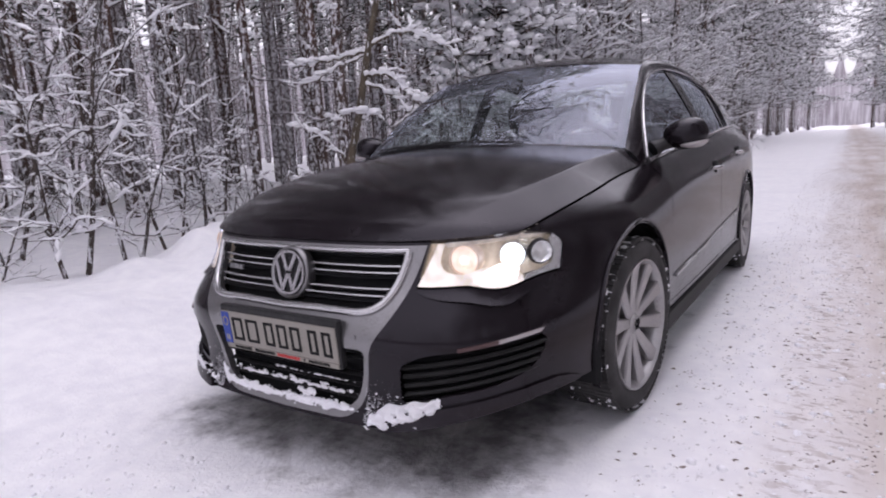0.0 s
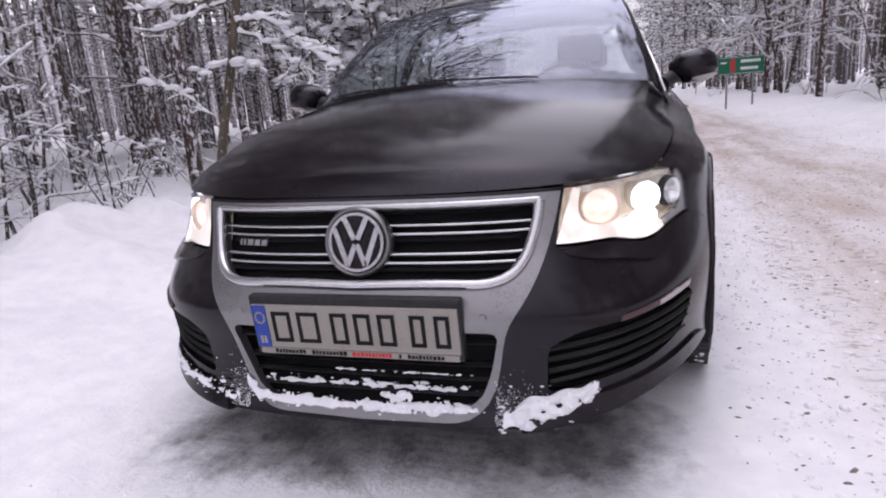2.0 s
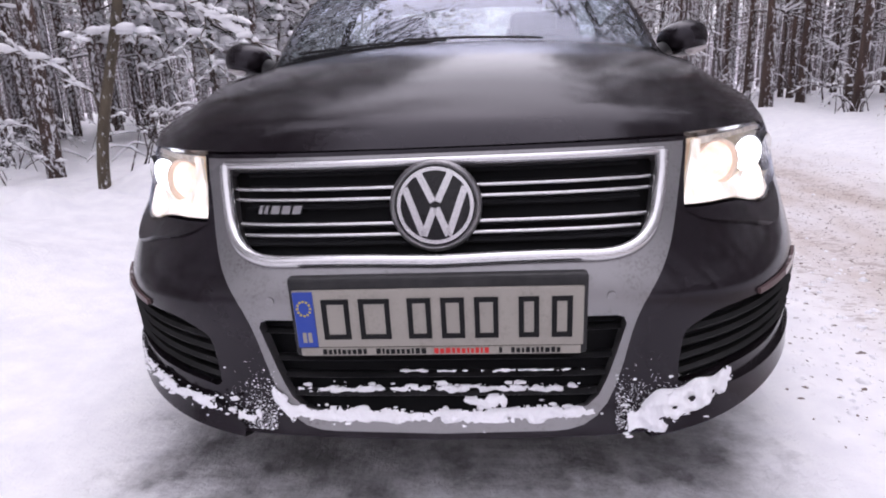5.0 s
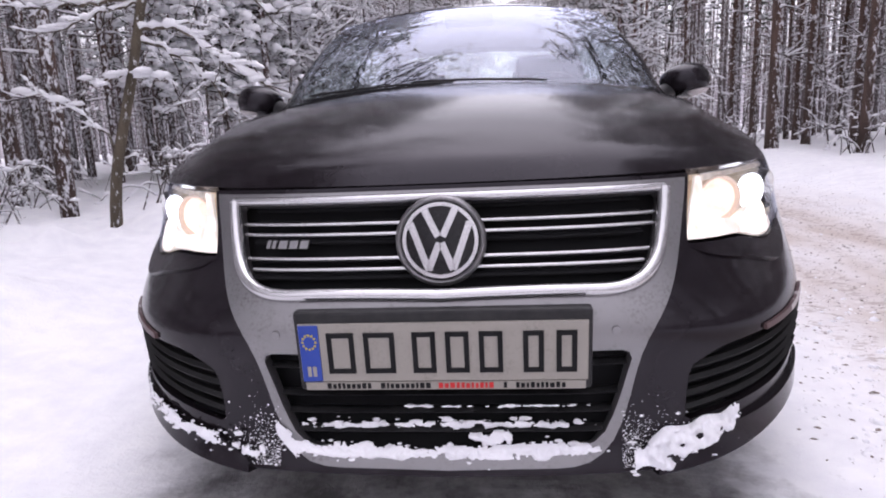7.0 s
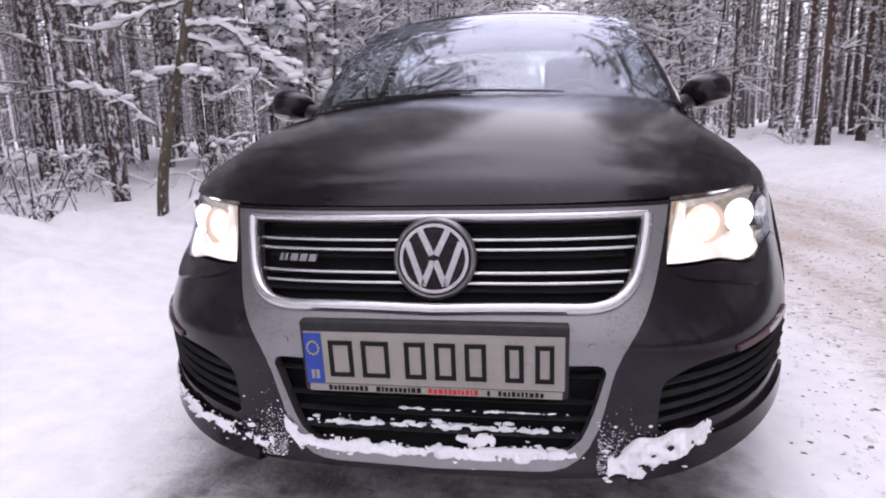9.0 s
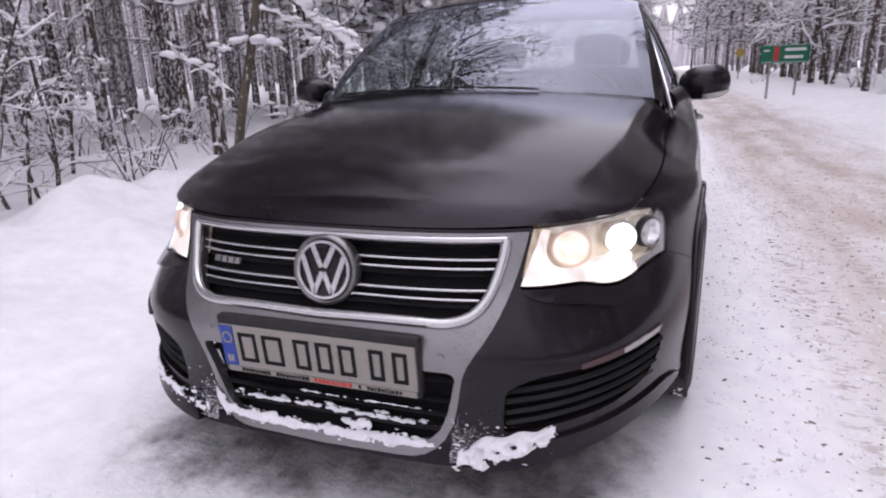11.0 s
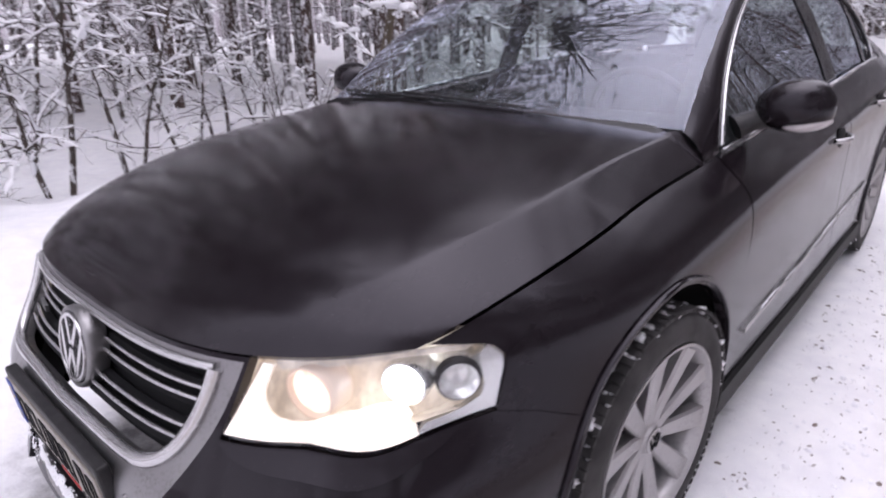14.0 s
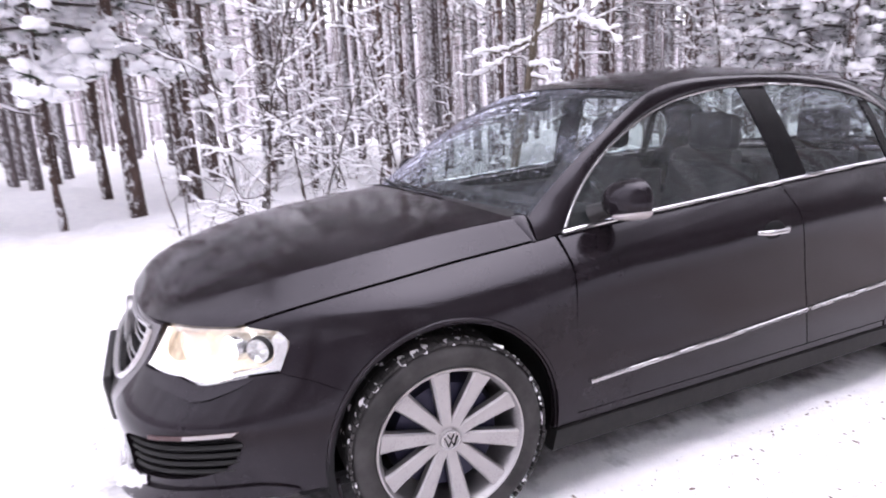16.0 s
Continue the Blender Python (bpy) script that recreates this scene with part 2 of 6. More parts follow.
def satin_silver(name="satin_silver", color=(0.25, 0.245, 0.25), rough=0.34, speck=0.8):
    mat = material(name, color, rough, 0.85)
    s = Shader(mat)
    grime = s.math("MULTIPLY", s.ramp(s.noise(14.0, 6.0, 0.7), 0.45, 0.8), s.ramp(s.noise(160.0, 2.0, 0.6), 0.45, 0.7))
    s.set("Base Color", s.mix(s.math("MULTIPLY", grime, speck), color, (0.10, 0.09, 0.085)))
    s.set("Roughness", s.ramp(grime, 0.0, 1.0, rough, rough + 0.3))
    return mat


def clear_glass(name, tint, ior=1.5, gloss=1.0, faces=1.9, dust=0.0):
    """A thin pane; faces: how much more its two surfaces mirror than one; dust: how much of it a grey film hides."""
    mat = bpy.data.materials.new(name)
    mat.use_nodes = True
    nodes, links = mat.node_tree.nodes, mat.node_tree.links
    nodes.clear()
    see, shine, how, rise, more, mix, out = (nodes.new("ShaderNode" + k) for k in ("BsdfTransparent", "BsdfGlossy", "LayerWeight", "Math", "Math", "MixShader", "OutputMaterial"))
    see.inputs[0].default_value = (*tint, 1)
    shine.inputs["Color"].default_value = (0.82 * gloss, 0.86 * gloss, gloss, 1)
    shine.inputs["Roughness"].default_value = 0.01
    how.inputs["Blend"].default_value = 0.5
    straight = ((ior - 1) / (ior + 1)) ** 2
    rise.operation, rise.inputs[1].default_value = "POWER", 5.0
    more.operation, more.use_clamp = "MULTIPLY_ADD", True
    more.inputs[1].default_value, more.inputs[2].default_value = (1 - straight) * faces, straight * faces
    links.new(how.outputs["Facing"], rise.inputs[0])
    links.new(rise.outputs[0], more.inputs[0])
    links.new(more.outputs[0], mix.inputs[0])
    links.new(see.outputs[0], mix.inputs[1])
    links.new(shine.outputs[0], mix.inputs[2])
    film, speck, thick, over = (nodes.new("ShaderNode" + k) for k in ("BsdfDiffuse", "TexNoise", "MapRange", "MixShader"))
    film.inputs[0].default_value = (0.42, 0.44, 0.44, 1)
    speck.inputs["Scale"].default_value, speck.inputs["Detail"].default_value = 14.0, 8.0
    links.new(nodes.new("ShaderNodeTexCoord").outputs["Object"], speck.inputs["Vector"])
    for key, v in zip(("From Min", "From Max", "To Min", "To Max"), (0.35, 0.68, 0.5 * dust, 1.7 * dust)):
        thick.inputs[key].default_value = v
    links.new(speck.outputs["Fac"], thick.inputs["Value"])
    links.new(thick.outputs[0], over.inputs[0])
    links.new(mix.outputs[0], over.inputs[1])
    links.new(film.outputs[0], over.inputs[2])
    links.new(over.outputs[0], out.inputs["Surface"])
    return mat


def glow(name, color, strength, facets=0.0):
    """A surface that gives off light, if wanted in uneven facets."""
    mat = material(name, color, 0.3)
    s = Shader(mat)
    s.bsdf.inputs["Emission Color"].default_value, s.bsdf.inputs["Emission Strength"].default_value = (*color, 1), strength
    if facets:
        coarse = s.noise(38.0, 3.0, 0.6, (1.0, 1.0, 0.5))
        s.set("Emission Strength", s.ramp(coarse, 0.36, 0.62, strength * (1 - facets), strength * (1 + facets)))
        s.set("Emission Color", s.mix(s.ramp(coarse, 0.36, 0.6), tuple(c * k for c, k in zip(color, (1.0, 0.88, 0.72))), color))
    return mat


def rubber():
    mat = material("tyre_rubber", (0.022, 0.021, 0.021), 0.8)
    s = Shader(mat)
    salt = s.math("MULTIPLY", s.ramp(s.noise(9.0, 5.0), 0.4, 0.8), 0.5)
    s.set("Base Color", s.mix(salt, (0.016, 0.015, 0.015), (0.10, 0.095, 0.095)))
    s.bump(s.noise(120.0, 3.0), 0.2, 0.003)
    return mat


def snow(name="snow", color=(0.86, 0.86, 0.88), grain=45.0):
    mat = material(name, color, 0.65)
    s = Shader(mat)
    s.bsdf.inputs["Subsurface Weight"].default_value = 0.0
    lumps, fine = s.noise(grain, 6.0, 0.65), s.noise(grain * 0.15, 4.0)
    s.set("Base Color", s.mix(s.ramp(fine, 0.35, 0.7), (0.80, 0.80, 0.83), (0.90, 0.90, 0.91)))
    s.bump(s.math("ADD", lumps, fine), 0.35, 0.012)
    return mat


def plastic(name, color, rough=0.55, dirt=0.3):
    mat = material(name, color, rough, Specular_IOR_Level=0.3)
    s = Shader(mat)
    d = s.math("MULTIPLY", s.ramp(s.noise(25.0, 5.0, 0.65), 0.4, 0.85), dirt)
    s.set("Base Color", s.mix(d, color, (0.16, 0.15, 0.15)))
    s.bump(s.noise(300.0, 2.0), 0.06, 0.001)
    return mat


PAINT = car_paint()
SILVER = satin_silver()
CHROME = satin_silver("chrome_trim", (0.55, 0.545, 0.55), 0.18, 0.25)
ALLOY = satin_silver("alloy", (0.40, 0.39, 0.39), 0.42, 0.6)
BLACK = plastic("black_plastic", (0.012, 0.012, 0.013), 0.5, 0.15)
SILL_BLACK = plastic("sill_black", (0.008, 0.008, 0.008), 0.6, 0.06)
DARK = plastic("dark_void", (0.004, 0.004, 0.005), 0.8, 0.0)
GLOSS_BLACK = plastic("gloss_black", (0.006, 0.006, 0.007), 0.12, 0.06)
RUBBER = rubber()
SNOW = snow()
WINDSCREEN = clear_glass("windscreen_glass", (0.84, 0.90, 0.90), 1.52, 1.0, 2.0, 0.03)
SIDE_GLASS = clear_glass("side_glass", (0.80, 0.88, 0.86), 1.5, 1.0, 1.5, 0.07)
LENS = clear_glass("lamp_cover", (0.95, 0.95, 0.95), 1.35, 1.0, 1.0)
XENON = glow("xenon_lamp", (0.93, 0.98, 1.0), 9.0)
# inner lamp's bowl: emission in place of the bulb's reflected light
BOWL_GLOW = glow("bowl_glow", (1.0, 0.88, 0.77), 0.62, 0.5)
# emission for the added patch of white lamp glare
GLARE_PATCH = glow("glare_patch", (1.0, 0.98, 0.93), 2.6, 0.4)
# bezel given a weak glow for the bulb's light on it
RIM_GLOW = glow("rim_glow", (0.68, 0.57, 0.47), 0.22)
BULB = glow("bulb", (1.0, 0.93, 0.84), 2.5)
PROJECTOR = glow("projector_rim", (0.80, 0.93, 0.92), 1.4)
REFLECTOR = material("lamp_reflector", (0.80, 0.81, 0.80), 0.22, 0.75)
CLOTH = plastic("dark_cloth", (0.025, 0.025, 0.028), 0.9, 0.1)

# ---- car: its skin ----
FRONT_HUB, REAR_HUB, HUB_Z, ARCH = 0.957, 3.666, 0.322, 0.374
nose_y0 = spline((0.12, 0.19, 0.25, 0.32, 0.40, 0.47, 0.54, 0.61, 0.68, 0.75), (0.012, 0.002, 0.024, 0.032, 0.022, 0.014, 0.04, 0.078, 0.108, 0.135))
nose_n = spline((0.12, 0.3, 0.47, 0.61, 0.75), (4.3, 4.4, 4.2, 3.45, 3.45))
nose_m = spline((0.12, 0.3, 0.47, 0.61, 0.75), (1.72, 1.72, 1.7, 1.62, 1.6))
axle_width = spline((0.10, 0.2, 0.3, 0.4, 0.5, 0.6, 0.68, 0.73, 0.76, 0.79, 0.812, 0.832, 0.86), (0.883, 0.885, 0.886, 0.890, 0.892, 0.887, 0.877, 0.862, 0.842, 0.806, 0.774, 0.742, 0.69))
top_z = spline((0.395, 0.45, 0.55, 0.7, 0.9, 1.15, 1.3, 1.43, 1.95, 2.6, 3.4, 4.0, 4.76), (0.745, 0.762, 0.785, 0.809, 0.833, 0.860, 0.877, 0.895, 0.938, 0.982, 1.02, 1.02, 0.985))
top_x = spline((0.95, 1.15, 1.43, 2.0, 2.6, 3.4, 4.0, 4.76), (0.742, 0.754, 0.780, 0.802, 0.805, 0.795, 0.76, 0.64))
wide_x = spline((0.95, 1.3, 2.0, 3.0, 3.67, 4.2, 4.76), (0.893, 0.888, 0.892, 0.893, 0.895, 0.86, 0.72))
NOSE_B = 0.95


def side_width(y, z):
    """Half the car's width at a place along it and a height."""
    y, z = np.asarray(y, float), np.asarray(z, float)
    low = np.clip((NOSE_B - y) / (NOSE_B - nose_y0(z)), 0, 0.999)
    rise = 0.012 * np.log1p(np.exp((top_z(y) - top_z(0.95)) / 0.012))
    level = z - rise * np.clip((z - 0.3) / (top_z(y) - 0.3), 0, 1.05) ** 1.4
    high = np.clip((level - 0.5) / 0.333, 0, 1.05) ** 2
    along = np.maximum(y, 0.95)
    spread = (top_x(along) - 0.742) * high + (wide_x(along) - 0.893) * (1 - high)
    return (axle_width(level) + spread) * (1 - low ** nose_m(z)) ** (1 / nose_n(z))


def flank(y, z):
    return np.stack([side_width(y, z), y, z], -1)


def nose(angle, z):
    """The front of the car: the angle (degrees) from straight ahead, seen from between the front wheels, and the height."""
    t, z = np.radians(np.asarray(angle, float)), np.asarray(z, float)
    a, b, n, m = axle_width(z), NOSE_B - nose_y0(z), nose_n(z), nose_m(z)
    s, c = np.abs(np.sin(t)), np.clip(np.cos(t), 1e-9, 1)
    lo, hi = np.zeros_like(t + z), np.full_like(t + z, 2.0)
    for _ in range(45):
        r = (lo + hi) / 2
        over = (r * s / a) ** n + (r * c / b) ** m > 1
        lo, hi = np.where(over, lo, r), np.where(over, r, hi)
    return np.stack([np.sign(t) * lo * s, NOSE_B - lo * c, z + 0 * t], -1)


def front_y(x, z):
    x, z = np.abs(np.asarray(x, float)), np.asarray(z, float)
    return NOSE_B - (NOSE_B - nose_y0(z)) * (1 - np.clip(x / axle_width(z), 0, 0.9999) ** nose_n(z)) ** (1 / nose_m(z))


def ahead(points):
    """Points (x, z) on the front as (angle, z)."""
    return [(math.degrees(math.atan2(x, NOSE_B - float(front_y(x, z)))), z) for x, z in points]


def round_side(points):
    """Points (y, z) on the flank as (angle, z) of the front."""
    return [(math.degrees(math.atan2(float(side_width(y, z)), NOSE_B - y)), z) for y, z in points]


def both(points):
    """Right-hand points of an outline, from top to bottom, closed by their mirror image."""
    return list(points) + [(-x, z) for x, z in reversed(points)]


def along(points, count):
    return [tuple(p) for p in curve_points(points, count)]


ANGLES, LEVELS = np.linspace(-90, 90, 145), np.linspace(0.12, 0.76, 58)
HEADLIGHT = along([(0.464, 0.611), (0.51, 0.609), (0.560, 0.609)], 5) + along([(0.590, 0.608), (0.615, 0.602), (0.650, 0.593), (0.682, 0.594), (0.708, 0.605), (0.738, 0.616), (0.769, 0.622)], 14) + along([(0.766, 0.668), (0.758, 0.712), (0.740, 0.731)], 5) + along([(0.70, 0.738), (0.62, 0.739), (0.55, 0.734), (0.497, 0.728)], 9)
SHIELD = [(0.472, 0.727)] + along([(0.468, 0.70), (0.447, 0.61), (0.403, 0.510), (0.367, 0.453), (0.346, 0.372), (0.329, 0.30), (0.308, 0.256), (0.270, 0.225), (0.19, 0.213), (0.0, 0.209)], 28)
GRILLE = [(0.412, 0.705), (0.419, 0.697)] + along([(0.417, 0.685), (0.402, 0.62), (0.378, 0.576), (0.338, 0.553), (0.26, 0.547), (0.0, 0.544)], 16)
MOUTH = [(0.322, 0.438), (0.335, 0.433)] + along([(0.340, 0.420), (0.333, 0.390), (0.303, 0.290), (0.284, 0.262), (0.245, 0.249), (0.19, 0.245), (0.0, 0.240)], 16)
INTAKE = along([(0.455, 0.398), (0.50, 0.424), (0.56, 0.436), (0.66, 0.444), (0.762, 0.454)], 12) + along([(0.772, 0.440), (0.768, 0.41), (0.752, 0.37)], 4) + along([(0.74, 0.352), (0.70, 0.331), (0.625, 0.313), (0.53, 0.299), (0.456, 0.286)], 9) + along([(0.444, 0.292), (0.445, 0.336), (0.448, 0.38)], 4)
BLADE = along([(0.605, 0.440), (0.69, 0.450), (0.762, 0.461)], 8) + along([(0.768, 0.473), (0.69, 0.462), (0.605, 0.451)], 8)
SEAM = [(0.474, 0.618), (0.55, 0.594), (0.655, 0.545)]


def arch(hub, radius, start, end, count=18):
    return [(hub + radius * math.cos(t), HUB_Z + radius * math.sin(t)) for t in np.radians(np.linspace(start, end, count))]


def flipped(poly):
    return [(-x, z) for x, z in poly]


def car_skin(car):
    intake, blade = ahead(INTAKE), ahead(BLADE)
    # the bumper reaches from the shield's foot round to both wheel arches
    outer = ahead([(0.0, 0.735), (0.480, 0.735)]) + ahead([(0.464, 0.607)] + [(x, z - 0.004) for x, z in HEADLIGHT[1:19]]) + round_side(SEAM) + round_side(arch(FRONT_HUB, ARCH, 143, 200, 12)) + round_side([(0.60, 0.275), (0.58, 0.272)]) + ahead([(0.76, 0.268)])
    outer = outer + ahead([(0.64, 0.246), (0.5, 0.221), (0.4, 0.206), (0.0, 0.198)])
    body = [p for p in outer if p[0] > 0]
    outline = ahead([(0.0, 0.735)]) + body + ahead([(0.0, 0.198)]) + flipped(body)[::-1]
    shield, grille, mouth = (ahead(both(p)) for p in (SHIELD, GRILLE, MOUTH))
    panel("front_bumper", nose, ANGLES, LEVELS, outline, PAINT, car, [shield, intake, flipped(intake)], 0.03, label="dark brown painted front bumper dusted with road dirt")
    panel("grille_surround", nose, ANGLES, LEVELS, shield, SILVER, car, [grille, mouth], 0.025, label="satin silver shield-shaped grille surround")
    for sign in (1, -1):
        side = {"mirror": sign < 0}
        panel("air_intake_liner", lambda a, z: nose(a, z) + np.array([-0.03, 0.05, 0]) * np.sign(a)[..., None] ** (1, 0, 0), ANGLES, LEVELS, intake, DARK, car, depth=-0.045, mirror=sign < 0)
        panel("marker_lens", lambda a, z: nose(a, z) * (1.004, 1, 1) + (0, -0.009, 0), ANGLES, LEVELS, ahead(along([(0.69, 0.4505), (0.762, 0.4615)], 5) + along([(0.768, 0.473), (0.69, 0.462)], 5)), MARKER, car, depth=0.012, label="pale side marker lens", **side)
        panel("bumper_blade", lambda a, z: nose(a, z) * (1.004, 1, 1) + (0, -0.006, 0), ANGLES, LEVELS, blade, BLADE_TINT, car, depth=0.02, label="reddish brown reflector strip above the side intake", **side)
        ledge = ahead(along([(0.385, 0.222), (0.45, 0.258), (0.55, 0.274), (0.66, 0.288), (0.76, 0.304)], 12)) + round_side([(0.40, 0.306), (0.46, 0.296), (0.50, 0.282)])
        ledge += round_side([(0.50, 0.272), (0.45, 0.269)]) + ahead(along([(0.76, 0.264), (0.64, 0.242), (0.52, 0.219), (0.385, 0.202)], 8))
        panel("front_spoiler", lambda a, z: nose(a, z) * (1.006, 1, 1) + (0, -0.012, 0), ANGLES, LEVELS, ledge, PAINT, car, depth=0.03, label="protruding lower lip of the bumper", **side)
        # a shelf that swells out below the headlight
        low = [p for p in ahead([(x, z - 0.006) for x, z in HEADLIGHT[:17]])]
        low_a, low_z = np.array([p[0] for p in low]), np.array([p[1] for p in low])
        span = lambda a: np.clip((a - low_a[0]) / (low_a[-1] - low_a[0]), 0, 1)
        deep = lambda a: 0.004 + 0.030 * np.sin(np.pi * span(a)) ** 0.6
        swell = lambda a, z: nose(a, z) + (0.0005 + 0.011 * np.clip((np.interp(a, low_a, low_z) - z) / 0.032, 0, 1.1) ** 1.3)[..., None] * np.stack([np.sin(np.radians(a)), -np.cos(np.radians(a)), 0 * a], -1)
        shelf = low + [(a, z - float(deep(a))) for a, z in low[::-1]]
        panel("bumper_shelf", swell, np.linspace(20, 80, 90), np.linspace(0.54, 0.62, 41), shelf, PAINT, car, depth=0.014, label="dark painted shelf below the headlight", **side)
        # fender: hood line, door gap, wheel arch, bumper seam, lamp edge
        rear = 1.412
        top = [(y, float(top_z(y)) - 0.003) for y in np.linspace(0.405, rear, 26)]
        lamp_edge = [(float(front_y(x, z)) + 0.004, z) for x, z in HEADLIGHT[18:24]]
        low = [(rear + 0.012, 0.29), (1.325, 0.262), (FRONT_HUB + ARCH * 0.985, 0.262)] + arch(FRONT_HUB, ARCH, -5, 142, 30)
        fender = top[::1] + low + [(y + 0.001, z + 0.001) for y, z in SEAM[::-1]] + lamp_edge
        panel("fender", flank, np.linspace(0.3, 1.5, 80), np.linspace(0.2, 0.95, 90), fender, PAINT, car, depth=0.02, label="dark brown painted front fender", **side)
        b_gap = lambda z: 2.49 + 0.13 * (0.98 - z) / 0.68
        zs = np.linspace(0.295, 0.97, 12)
        door = [(1.418, 0.295), *[(b_gap(z) - 0.003, z) for z in zs]]
        door += [(y, float(top_z(y)) - 0.004) for y in np.linspace(2.48, 1.424, 24)] + [(1.418, 0.6)]
        panel("front_door", flank, np.linspace(1.4, 2.7, 40), np.linspace(0.25, 1.05, 90), door, PAINT, car, depth=0.02, label="dark brown front door with bright waist trim", **side)
        rear_door = [(b_gap(z) + 0.003, z) for z in zs[::-1]] + [(3.16, 0.295)] + arch(REAR_HUB, 0.47, 178, 128, 12) + [(3.41, 0.80), (3.44, 0.95)]
        rear_door += [(y, float(top_z(y)) - 0.004) for y in np.linspace(3.45, 2.50, 20)]
        panel("rear_door", flank, np.linspace(2.4, 3.6, 36), np.linspace(0.25, 1.05, 90), rear_door, PAINT, car, depth=0.02, label="dark brown rear door", **side)
        quarter = [(3.17, 0.295), (3.17, 0.262), (REAR_HUB - ARCH, 0.262)] + arch(REAR_HUB, ARCH, 185, -5, 30) + [(REAR_HUB + ARCH, 0.23), (4.7, 0.3), (4.74, 0.6)]
        quarter += [(y, float(top_z(y)) - 0.004) for y in np.linspace(4.74, 3.456, 20)] + [(3.446, 0.95), (3.416, 0.80)] + arch(REAR_HUB, 0.464, 128, 178, 12)
        panel("rear_quarter_panel", flank, np.linspace(3.1, 4.8, 50), np.linspace(0.2, 1.05, 80), quarter, PAINT, car, depth=0.02, label="dark brown rear quarter panel", **side)
        sill = [(1.33, 0.258), (3.28, 0.258), (3.3, 0.188), (1.31, 0.188)]
        panel("side_sill", lambda y, z: flank(y, z) + np.stack([0.012 + 0 * y, 0 * y, 0 * y], -1), np.linspace(1.3, 3.4, 30), np.linspace(0.15, 0.27, 8), sill, SILL_BLACK, car, depth=0.05, label="dirty black side sill", **side)
        door_low = [(1.42, 0.291), (3.155, 0.291), (3.155, 0.262), (1.335, 0.262), (1.40, 0.285)]
        panel("sill_panel", flank, np.linspace(1.3, 3.4, 30), (0.27, 0.28), door_low, PAINT, car, depth=0.03, **side)
        for hub in (FRONT_HUB, REAR_HUB):
            bm = bmesh.new()
            ring = arch(hub, ARCH + 0.012, -8, 188, 40)
            tube(bm, [(sign * (float(side_width(y, z)) + 0.002), y, z) for y, z in ring], 0.0085, 6)
            part("arch_lip", bm, PAINT, car, "rolled wheel arch lip", smooth=True, sharp=60)
            bm = bmesh.new()
            spun(bm, [(0.05, -0.30), (0.39, -0.30), (0.395, 0.0), (0.375, 0.012)], 48, pose(sign * 0.845, hub, HUB_Z, 0, 0, 0 if sign > 0 else 180))
            bmesh.ops.delete(bm, geom=[v for v in bm.verts if v.co.z < 0.2], context="VERTS")
            part("wheel_housing", bm, DARK, car, smooth=True)
        bm = bmesh.new()
        for a, b in (((1.472, 0.398), (2.585, 0.452)), ((2.612, 0.453), (3.17, 0.482))):
            pts = [(sign * (float(side_width(y, z)) + 0.004), y, z) for y, z in zip(np.linspace(a[0], b[0], 20), np.linspace(a[1], b[1], 20))]
            tube(bm, pts, 0.009, 6, 1.0)
        part("side_moulding", bm, CHROME, car, "bright strip along the doors", smooth=True, sharp=60)


hood_front = lambda x: front_y(x, 0.742) - 0.004
hood_crown = spline((0, 0.03, 0.08, 0.16, 0.3, 0.5, 0.75, 1.0), (0.738, 0.776, 0.814, 0.854, 0.900, 0.944, 0.980, 1.004))
hood_ridge = spline((0.0, 0.1, 0.24, 0.38, 0.52, 0.757, 1.0), (0.69, 0.75, 0.80, 0.836, 0.858, 0.874, 0.888))


def hood_fall(s, t):
    """How far the bonnet has dropped from its crown: a flat dome up to a creased ridge, then a plane down to the gap."""
    ridge, top = hood_ridge(t), 0.57
    inner = 1 - (1 - top) * (np.minimum(s, 1.1) / ridge) ** 2.0
    outer = top * (1 - s) / (1 - ridge)
    soft = 0.018
    return 0.5 * (inner + outer - np.sqrt((inner - outer) ** 2 + soft**2))


def hood(s, t):
    """The bonnet: s from -1 to 1 across, t from its front edge to the windscreen."""
    s, t = np.asarray(s, float), np.asarray(t, float)
    edge_y = 0.402 + (1.335 - 0.402) * t
    edge_x = side_width(edge_y, top_z(edge_y) - 0.004)
    x = s * edge_x
    front = hood_front(s * 0.68)
    back = 1.205 + 0.13 * np.abs(s) ** 2.2
    y = front + (back - front) * t
    edge_z = np.interp(t, (0, 1), (0.0, 0.0)) + top_z(0.402 + (1.335 - 0.402) * t)
    z = edge_z + (hood_crown(t) - edge_z) * hood_fall(np.abs(s), t)
    return np.stack([x, y, z], -1)


def screen(s, t):
    """The windscreen, from its foot (t = 0) to the roof."""
    s, t = np.asarray(s, float), np.asarray(t, float)
    x = s * (0.703 + (0.598 - 0.703) * t)
    y = (1.20 + 0.155 * s * s) * (1 - t) + (1.895 + 0.09 * s * s) * t
    z = (0.995 - 0.035 * s * s) * (1 - t) + (1.392 - 0.037 * s * s) * t
    lift = 0.10 * t * (1 - t)
    return np.stack([x, y - 0.5 * lift, z + 0.85 * lift], -1)


roof_crown = spline((1.82, 1.9, 2.02, 2.2, 2.6, 3.0, 3.3, 3.6), (1.368, 1.395, 1.426, 1.455, 1.478, 1.468, 1.438, 1.385))


def roof(x, y):
    x, y = np.asarray(x, float), np.asarray(y, float)
    return np.stack([x, y, roof_crown(y) - 0.062 * np.abs(x / 0.57) ** 2.2], -1)


